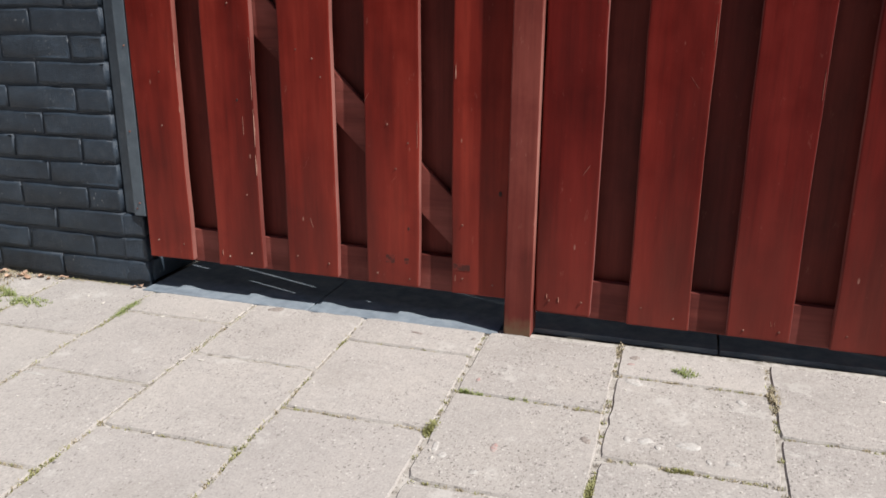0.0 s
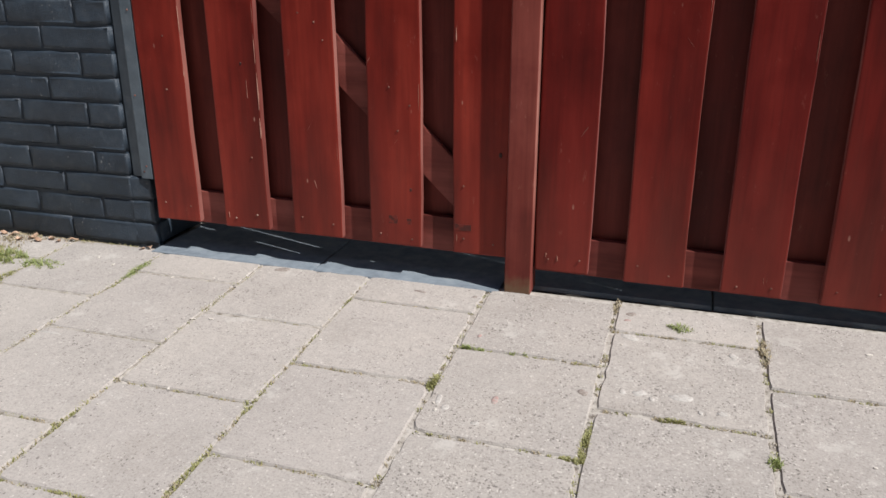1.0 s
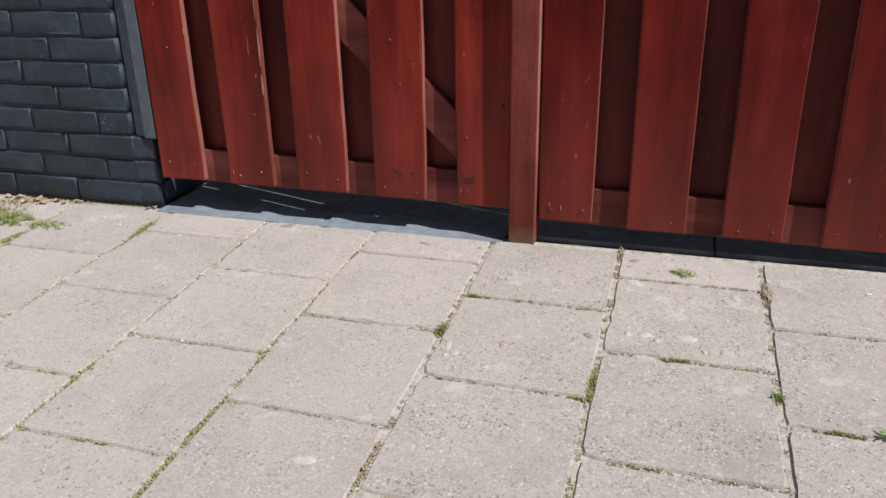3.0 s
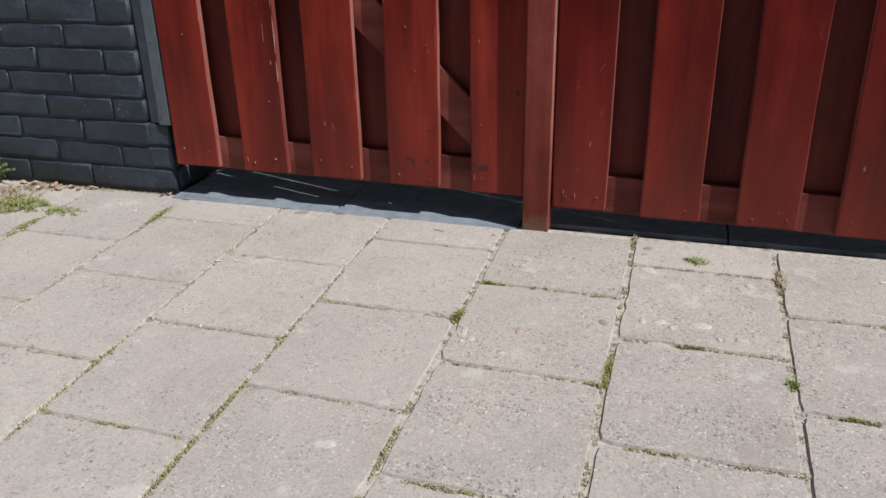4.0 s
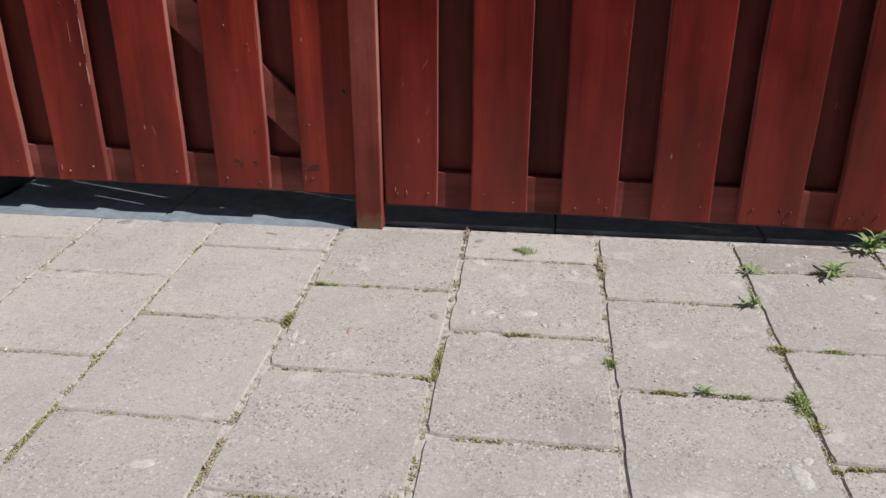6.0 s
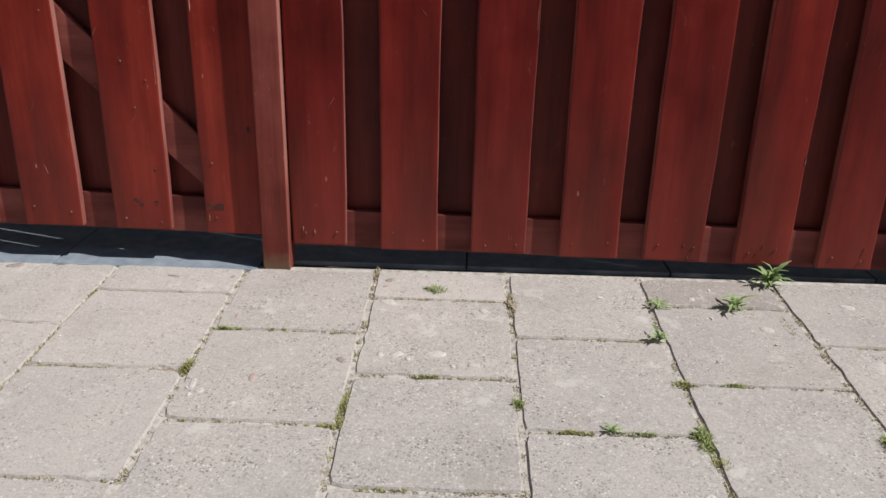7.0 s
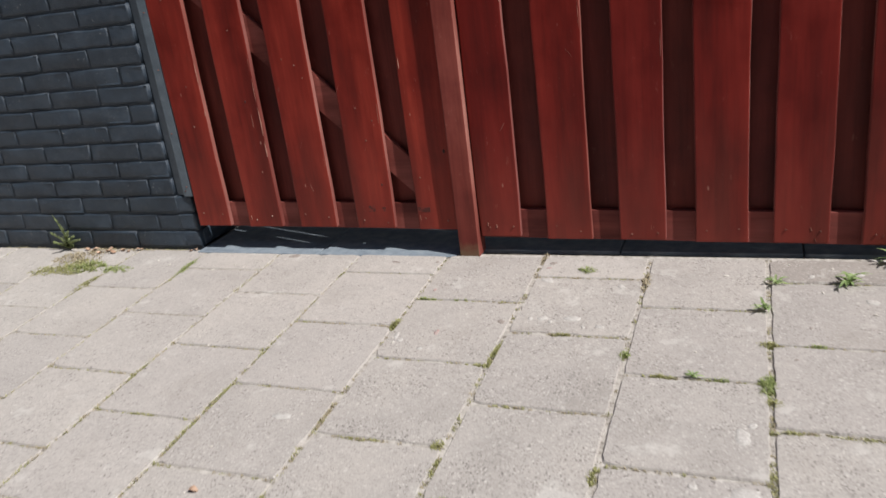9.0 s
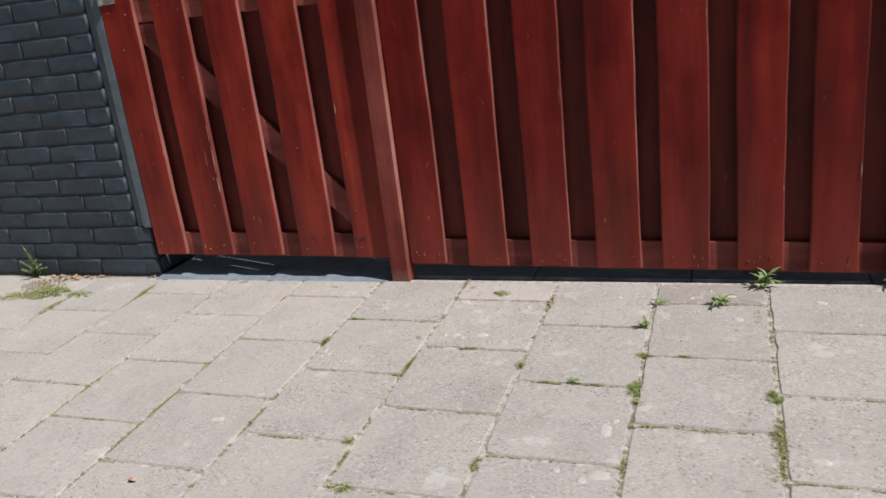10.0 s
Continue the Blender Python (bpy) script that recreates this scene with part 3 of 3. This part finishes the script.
patch(bm_moss, 1.06, -0.760, 0.08, 0.008, 0.010, 220)
patch(bm_moss, 1.196, -0.780, 0.013, 0.07, 0.016, 330)
patch(bm_moss, 1.180, -0.885, 0.018, 0.04, 0.012, 240)
patch(bm_moss, 1.260, -0.905, 0.05, 0.010, 0.008, 160)
patch(bm_grass, 1.195, -0.61, 0.014, 0.018, 0.024, 120)
patch(bm_grass, 0.345, -1.056, 0.022, 0.012, 0.018, 130)
patch(bm_moss, 0.288, -0.895, 0.014, 0.02, 0.012, 120)
patch(bm_moss, 0.30, -0.96, 0.008, 0.03, 0.010, 120)
patch(bm_moss, 0.598, -0.93, 0.010, 0.02, 0.012, 100)
patch(bm_dry, 1.17, -0.22, 0.012, 0.05, 0.012, 150)
patch(bm_grass, -0.897, -0.140, 0.015, 0.050, 0.014, 420)
patch(bm_moss, -0.889, -0.235, 0.008, 0.025, 0.010, 90)
patch(bm_moss, -1.205, -0.29, 0.018, 0.055, 0.014, 360)
patch(bm_moss, -1.206, -0.25, 0.012, 0.04, 0.010, 120)
patch(bm_grass, -1.17, -0.175, 0.05, 0.022, 0.020, 240)
patch(bm_moss, -1.36, -0.165, 0.085, 0.045, 0.030, 520)
patch(bm_grass, -1.31, -0.165, 0.06, 0.035, 0.034, 300)
patch(bm_dry, -1.42, -0.10, 0.08, 0.045, 0.034, 350)
patch(bm_moss, -1.47, -0.20, 0.06, 0.03, 0.022, 300)
patch(bm_dry, -1.36, -0.03, 0.06, 0.03, 0.02, 260)
patch(bm_dry, -1.22, -0.02, 0.08, 0.012, 0.014, 200)
patch(bm_moss, 0.90, -0.90, 0.010, 0.03, 0.010, 80)
patch(bm_moss, -0.60, -0.75, 0.012, 0.03, 0.010, 110)
patch(bm_moss, -0.45, -0.90, 0.03, 0.006, 0.010, 70)
patch(bm_moss, -0.30, -0.80, 0.009, 0.05, 0.010, 130)
patch(bm_moss, -0.30, -0.95, 0.008, 0.04, 0.010, 130)
patch(bm_dry, 0.0, -0.85, 0.006, 0.05, 0.008, 90)
patch(bm_moss, 0.12, -0.9, 0.03, 0.005, 0.008, 70)
# growth along the foot of the brick wall
for i in range(130):
    x = -1.0 - r.random() ** 1.4 * 1.5
    tuft(bm_dry if r.random() < 0.75 else bm_moss, x, -0.008 + r.uniform(-0.012, 0.004), 12, 0.015, 0.008, 0.010, r)
tagged(new("moss", link_mesh("moss", bm_moss, MOSS)), "olive green moss growing in the paving joints", "moss", kind="stuff")
tagged(new("dry_moss", link_mesh("dry_moss", bm_dry, MOSS_DRY)), "dry brown moss and roots in the paving joints", "moss", kind="stuff")
tagged(new("grass", link_mesh("grass", bm_grass, GRASS)), "short fresh grass tufts sprouting from paving joints", "grass", kind="stuff")


def leaf_mesh(length, width, curl):
    """A toothed, pointed leaf that rises and bends over, along +x."""
    bm = bmesh.new()
    rows = []
    for i in range(8):
        f = i / 7
        w = width * math.sin(math.pi * min(1, f * 0.92 + 0.06)) ** 0.8 * (1 if i % 2 else 0.72)
        x, z = length * f, curl * math.sin(f * 2.95) * length
        rows.append([bm.verts.new((x, s * w / 2, z + abs(s) * w * 0.18)) for s in (-1, 0, 1)])
    for a, b in zip(rows, rows[1:]):
        for i in range(2):
            bm.faces.new((a[i], a[i + 1], b[i + 1], b[i]))
    return link_mesh("leaf", bm, LEAF, True)


LEAVES = [leaf_mesh(0.056, 0.0105, 0.20), leaf_mesh(0.046, 0.0105, 0.30), leaf_mesh(0.034, 0.011, 0.40)]


def weed(x, y, n, size, rise, label):
    thing = tagged(empty("weed", Matrix.Translation(at_ground(x, y, -0.003))), label, "weed", "weeds in the paving joints")
    for i in range(n):
        ob = part("leaf", LEAVES[i % 3], None, thing)
        ob.rotation_euler = (r.uniform(-0.4, 0.4), -r.uniform(0.05, rise) * (0.35 + i / n), i * 2.4 + r.uniform(-0.5, 0.5))
        ob.scale = (size * r.uniform(0.6, 1.25),) * 3
        ob.location = (0, 0, 0.003 + 0.010 * size * (i / n))
    return thing


weed(1.193, -0.040, 26, 1.1, 1.25, "leafy green weed with jagged leaves at the fence foot")
weed(1.080, -0.155, 20, 0.85, 0.95, "pale green rosette weed in a paving joint")
weed(0.917, -0.158, 11, 0.60, 0.35, "small flat green weed in a paving joint")
weed(0.892, -0.296, 16, 0.60, 0.6, "small green weed where paving joints meet")
weed(1.525, -0.010, 20, 0.95, 1.1, "leafy green weed with jagged leaves at the fence foot")
weed(0.748, -0.594, 14, 0.40, 0.3, "tiny dark withered weed in a paving joint")

# upright sprig beside the brick wall
sprig = tagged(empty("weed", Matrix.Translation(at_ground(-1.535, -0.012, 0))), "tall feathery green weed growing against the brick wall", "weed", "weeds in the paving joints")
bm = bmesh.new()
for s, (tx, ty, tz) in enumerate(((-0.020, -0.020, 0.135), (0.012, -0.025, 0.090), (0.045, -0.030, 0.078), (0.070, -0.035, 0.060), (-0.045, -0.03, 0.070), (0.025, -0.05, 0.055), (0.10, -0.04, 0.050), (-0.01, -0.06, 0.045))):
    tip = Vector((tx, ty, tz))
    for i in range(84):
        f = (i + 1) / 84
        p = Vector((tip.x * f * f, tip.y * f, tip.z * f))
        a = r.uniform(0, 6.283)
        blade(bm, p, Vector((math.cos(a), math.sin(a), 0)) * 0.017 * (1.25 - f) * r.uniform(0.6, 1.2), 0.010, 0.0044, 3)
part("foliage", bm, SPRIG, sprig)

for i, (x, y, s) in enumerate(((-0.955, -0.012, 0.9), (-0.970, -0.022, 0.7), (-1.33, -0.030, 1.2), (-1.27, -0.024, 1.0), (-1.20, -0.018, 0.9), (-0.15, -1.11, 0.8), (-1.40, -0.03, 1.1), (-1.30, -0.045, 0.9), (-1.36, -0.05, 1.0), (-1.24, -0.034, 0.7), (-1.44, -0.025, 0.9))):
    bm = bmesh.new()
    rows = []
    for u in range(5):
        f = u / 4
        w = 0.009 * math.sin(math.pi * (0.1 + 0.8 * f))
        rows.append([bm.verts.new((0.026 * (f - 0.5), w * q, 0.003 + 0.004 * abs(q) + 0.004 * math.sin(f * 5 + i))) for q in (-1, 0, 1)])
    for a, b in zip(rows, rows[1:]):
        for k in range(2):
            bm.faces.new((a[k], a[k + 1], b[k + 1], b[k]))
    ob = tagged(new("dry_leaf", link_mesh("dry_leaf", bm, DEADLEAF, True)), "curled dry brown leaf lying on the paving", "leaf", "fallen leaves")
    ob.matrix_world = Matrix.Translation(at_ground(x, y, 0.001)) @ pose(0, 0, 0, 0, 0, r.uniform(0, 360)) @ Matrix.Diagonal((s, s, s, 1))

# crumbs of sand and soil in the joints
verts, faces = [], []
for _ in range(11000):
    i, j = r.randrange(-8, 8), r.random()
    if r.random() < 0.6:
        x, y = 0.3 * i + r.gauss(0, 0.0035), -2.1 * j
    else:
        k = r.randrange(7)
        x, y = 0.3 * i + 0.3 * j, (-0.3 * (k + 1) if i % 2 == 0 else -0.15 - 0.3 * k) + r.gauss(0, 0.003)
    s = r.uniform(0.0006, 0.0017)
    p = at_ground(x, y, -0.0032 + s * 0.5)
    o = len(verts)
    for dx, dy, dz in ((1, 0, 0), (-1, 0, 0), (0, 1, 0), (0, -1, 0), (0, 0, 1), (0, 0, -1)):
        verts.append((p.x + dx * s * r.uniform(0.7, 1.4), p.y + dy * s * r.uniform(0.7, 1.4), p.z + dz * s * 0.7))
    faces += [(o + a, o + b, o + c) for a, b, c in ((0, 2, 4), (2, 1, 4), (1, 3, 4), (3, 0, 4), (2, 0, 5), (1, 2, 5), (3, 1, 5), (0, 3, 5))]
me = bpy.data.meshes.new("crumbs")
me.from_pydata(verts, [], faces)
me.materials.append(CRUMB)
tagged(new("crumbs", me), "loose sand and soil crumbs along the paving joints", "soil", kind="stuff")

# sand swept level into the joints beside the wall and the gate
SAND = simple("pale_joint_sand", [(0.34, (0.20, 0.18, 0.15)), (0.48, (0.37, 0.345, 0.31)), (0.62, (0.45, 0.42, 0.39))], 45, 0.95, 400, 0.0015)
bm = bmesh.new()


def sand_run(x0, y0, x1, y1, steps):
    """A low uneven ridge of sand along a joint, with gaps."""
    across = Vector((0.0046, 0, 0)) if x0 == x1 else Vector((0, 0.0046, 0))
    last = None
    for k in range(steps + 1):
        f = k / steps
        x, y = x0 + (x1 - x0) * f, y0 + (y1 - y0) * f
        fade = min(1.0, max(0.0, (-0.25 - x) * 2.5)) * min(1.0, max(0.0, (y + 0.75) * 4))
        if noise.noise(Vector((x * 9, y * 9, 8.1))) + r.uniform(-0.1, 0.1) > fade * 1.5 - 0.5:
            last = None
            continue
        c = Vector((x, y, -0.0009 + r.uniform(-0.0008, 0.0006)))
        row = [bm.verts.new(SLOPE @ (c + across * w + Vector((0, 0, dz)))) for w, dz in ((-1, -0.0022), (-0.3, 0), (0.4, 0.0002), (1, -0.0022))]
        if last:
            for p in range(3):
                bm.faces.new((last[p], last[p + 1], row[p + 1], row[p]))
        last = row


for i in range(-8, 0):
    sand_run(0.3 * i, -0.01, 0.3 * i, -0.9, 110)
    for k in range(3):
        y = -0.3 * (k + 1) if i % 2 == 0 else -0.15 - 0.3 * k
        sand_run(0.3 * i, y, 0.3 * i + 0.3, y, 38)
tagged(new("joint_sand", link_mesh("joint_sand", bm, SAND)), "pale sand filling the paving joints beside the wall", "sand", kind="stuff")

# loose grit and a few larger chips on the paving
bm = bmesh.new()
for x, y in ((-0.48, -0.60), (-0.56, -0.33), (-0.60, -0.34), (-1.05, -0.10), (-0.98, -0.13), (-0.72, -0.12), (-0.78, -0.16), (-1.30, -0.22), (0.02, -0.51), (0.03, -0.53), (0.80, -0.12), (1.02, -0.2), (1.12, -0.3), (0.95, -0.05), (1.05, -0.07), (-0.2, -0.98), (0.15, -1.12)):
    bmesh.ops.create_icosphere(bm, subdivisions=1, radius=0.0045, matrix=Matrix.Translation(at_ground(x, y, 0.001)) @ pose(0, 0, 0, 0, 0, r.uniform(0, 180)) @ Matrix.Diagonal((r.uniform(0.8, 2.0), r.uniform(0.6, 1.0), 0.4, 1)))
for _ in range(420):
    x, y = r.uniform(-2.2, 2.2), -r.random() ** 1.2 * 2.0 - 0.03
    s = r.uniform(0.0008, 0.0024)
    p = at_ground(x, y, s * 0.4)
    bmesh.ops.create_icosphere(bm, subdivisions=1, radius=s, matrix=Matrix.Translation(p) @ Matrix.Diagonal((r.uniform(0.7, 1.8), r.uniform(0.7, 1.5), 0.6, 1)))
tagged(new("grit", link_mesh("grit", bm, GRIT)), "pale loose grit scattered on the paving", "grit", kind="stuff")

# lichen, paint and rust spots on the tiles
LICHEN = simple("pale_lichen", [(0.40, (0.41, 0.39, 0.37)), (0.58, (0.53, 0.515, 0.495))], 220, 0.9, 300, 0.001)
RUST = simple("brown_stain", [(0.40, (0.24, 0.20, 0.18)), (0.60, (0.35, 0.32, 0.295))], 160, 0.9, 300, 0.001)
PINK = simple("faded_pink_paint", [(0.40, (0.40, 0.27, 0.25)), (0.60, (0.41, 0.36, 0.34))], 160, 0.9, 300, 0.001)


def spots(name, material, places, label):
    """Thin crusts with ragged outlines, lying on the tiles."""
    out = bmesh.new()
    for x, y, rx, ry in places:
        a0 = r.uniform(0, 6)
        lobes = [1 + 0.22 * math.sin(2 * k * 0.45 + a0) + r.uniform(-0.2, 0.2) for k in range(14)]
        rings = []
        for grow, z in ((1.0, -0.0010), (0.9, 0.0008), (0.4, 0.0009)):
            rings.append([out.verts.new(SLOPE @ Vector((x + rx * grow * g * math.cos(k * 0.4488), y + ry * grow * g * math.sin(k * 0.4488), z))) for k, g in enumerate(lobes)])
        for r0, r1 in zip(rings, rings[1:]):
            for k in range(14):
                out.faces.new((r0[k], r0[(k + 1) % 14], r1[(k + 1) % 14], r1[k]))
        out.faces.new(rings[-1])
    return tagged(new(name, link_mesh(name, out, material, True)), label, "stain", kind="stuff")


pale = [(0.377, -0.377, 0.013, 0.010), (0.345, -0.38, 0.008, 0.006), (0.399, -0.392, 0.006, 0.006), (0.452, -0.372, 0.019, 0.014), (0.522, -0.405, 0.009, 0.007), (0.544, -0.195, 0.010, 0.010), (0.484, -0.412, 0.005, 0.006), (0.026, -0.497, 0.008, 0.014), (0.044, -0.517, 0.010, 0.007), (0.030, -0.530, 0.005, 0.006), (0.11, -0.55, 0.008, 0.006), (-0.099, -0.857, 0.020, 0.014), (1.262, -0.831, 0.018, 0.014), (0.849, -0.78, 0.018, 0.022), (0.865, -0.745, 0.009, 0.010), (0.858, -0.935, 0.028, 0.014), (0.825, -0.955, 0.012, 0.010), (0.77, -0.93, 0.010, 0.007), (-0.868, -0.477, 0.022, 0.005), (0.34, -0.17, 0.022, 0.012), (1.10, -0.10, 0.016, 0.010), (1.12, -0.24, 0.018, 0.010), (1.00, -0.115, 0.010, 0.008), (1.33, -0.13, 0.018, 0.012)]
spots("lichen", LICHEN, pale, "pale lichen and cement spots on the paving")
spots("brown_stains", RUST, [(0.275, -0.404, 0.010, 0.011), (-0.533, -0.045, 0.022, 0.012), (-0.153, -0.075, 0.014, 0.007), (-0.02, -0.07, 0.007, 0.005), (0.335, -0.065, 0.010, 0.010), (0.95, -0.505, 0.004, 0.005), (0.985, -0.37, 0.004, 0.004)], "small brown stains on the paving")
spots("pink_stains", PINK, [(0.125, -0.470, 0.008, 0.012), (0.037, -0.245, 0.005, 0.007), (0.33, -0.095, 0.007, 0.006)], "faded pink paint marks on the paving")

# ---- paving tiles ----
pavement = tagged(empty("pavement", SLOPE.copy()), "grey square concrete paving tiles laid in staggered columns", "pavement", kind="structure")


def tile_mesh(w, d, seed, chips=0.0019, stone=None):
    """A concrete tile with a worn, slightly uneven rim; top at z = 0, from its middle."""
    q = random.Random(seed)
    bm = bmesh.new()
    pts = []
    n = 11
    for k in range(n):
        pts.append((-0.5 + k / n, -0.5))
    for k in range(n):
        pts.append((0.5, -0.5 + k / n))
    for k in range(n):
        pts.append((0.5 - k / n, 0.5))
    for k in range(n):
        pts.append((-0.5, 0.5 - k / n))
    jit = [(q.uniform(-chips, chips) * 0.6, q.uniform(-chips, chips) * 0.6) for _ in pts]
    bite = [q.uniform(0, 0.001) + (q.uniform(0.0015, 0.0045) if q.random() < 0.08 else 0) for _ in pts]
    rings = []
    for inset, z in ((0.0, -0.045), (0.0003, -0.0038), (0.0030, 0.0)):
        ring = []
        for (px, py), (jx, jy), cut in zip(pts, jit, bite):
            corner = abs(px) == 0.5 and abs(py) == 0.5
            e = inset + (0.0025 if corner else 0) + (cut if z > -0.01 else 0)
            sx = (-1 if px > 0 else 1) if abs(px) == 0.5 else 0
            sy = (-1 if py > 0 else 1) if abs(py) == 0.5 else 0
            ring.append(bm.verts.new((px * w + sx * e + jx, py * d + sy * e + jy, z)))
        rings.append(ring)
    m = len(pts)
    for r0, r1 in zip(rings, rings[1:]):
        for k in range(m):
            bm.faces.new((r0[k], r0[(k + 1) % m], r1[(k + 1) % m], r1[k]))
    bm.faces.new(rings[-1])
    return link_mesh("tile", bm, stone or TILE)


WHOLE = [tile_mesh(0.2950, 0.2955, s) for s in range(10)]
WORN = [tile_mesh(0.2930, 0.2925, 20 + s, 0.0017, TILE_WORN) for s in range(12)]
COARSE = [tile_mesh(0.2925, 0.2925, 60 + s, 0.0018, TILE_COARSE) for s in range(4)]
q = random.Random(5)
for i in range(-12, 12):
    edge = -0.006 if i < -3 else -0.024 if i < 0 else -0.018
    y = 0.0
    for j in range(11):
        short = j == 0 and i % 2 == 1
        d = 0.15 if short else 0.3
        if j == 0 and not short:
            me = tile_mesh(0.2955 if i < 0 else 0.292, 0.2955 + edge, 100 + i, 0.002, TILE_WORN if i > -1 else TILE)
            cy = y - 0.15 + edge / 2
        elif short:
            me = tile_mesh(0.2955 if i < 0 else 0.292, 0.1455 + edge, 140 + i, 0.002, TILE_ROUGH if i == 3 else TILE)
            cy = y - 0.075 + edge / 2
        else:
            kind = COARSE if (i, j) in ((1, 2), (0, 2), (1, 3), (2, 2), (3, 3)) else WORN if i >= 0 or (i == -1 and j > 2) else WHOLE
            me, cy = q.choice(kind), y - 0.15
        t = part("tile", me, None, pavement)
        t.location = (0.3 * i + 0.15 + q.uniform(-0.0015, 0.0015), cy + q.uniform(-0.001, 0.001), q.uniform(-0.0005, 0.0005))
        t.rotation_euler = (q.uniform(-0.0025, 0.0025), q.uniform(-0.0025, 0.0025), q.uniform(-0.004, 0.004) + math.pi * q.randrange(2))
        y -= d

# the same paving farther along the street, joined
field = bmesh.new()
for i in range(-24, 24):
    for j in range(24):
        y1 = -0.3 * j - (0.15 if i % 2 else 0.0)
        if (-12 <= i < 12 and y1 > -3.29 + (0.14 if i % 2 else 0)) or (i < -3 and j == 0) or y1 > 0:
            continue
        x1 = 0.3 * i
        cs = [field.verts.new((x1 + a, y1 - b, z)) for z in (-0.03, 0.0) for a, b in ((0.002, 0.002), (0.298, 0.002), (0.298, 0.298), (0.002, 0.298))]
        for f in ((4, 7, 6, 5), (0, 1, 5, 4), (1, 2, 6, 5), (2, 3, 7, 6), (3, 0, 4, 7)):
            field.faces.new([cs[k] for k in f])
far = part("paving_field", field, TILE, pavement)
far["kind"] = "stuff"
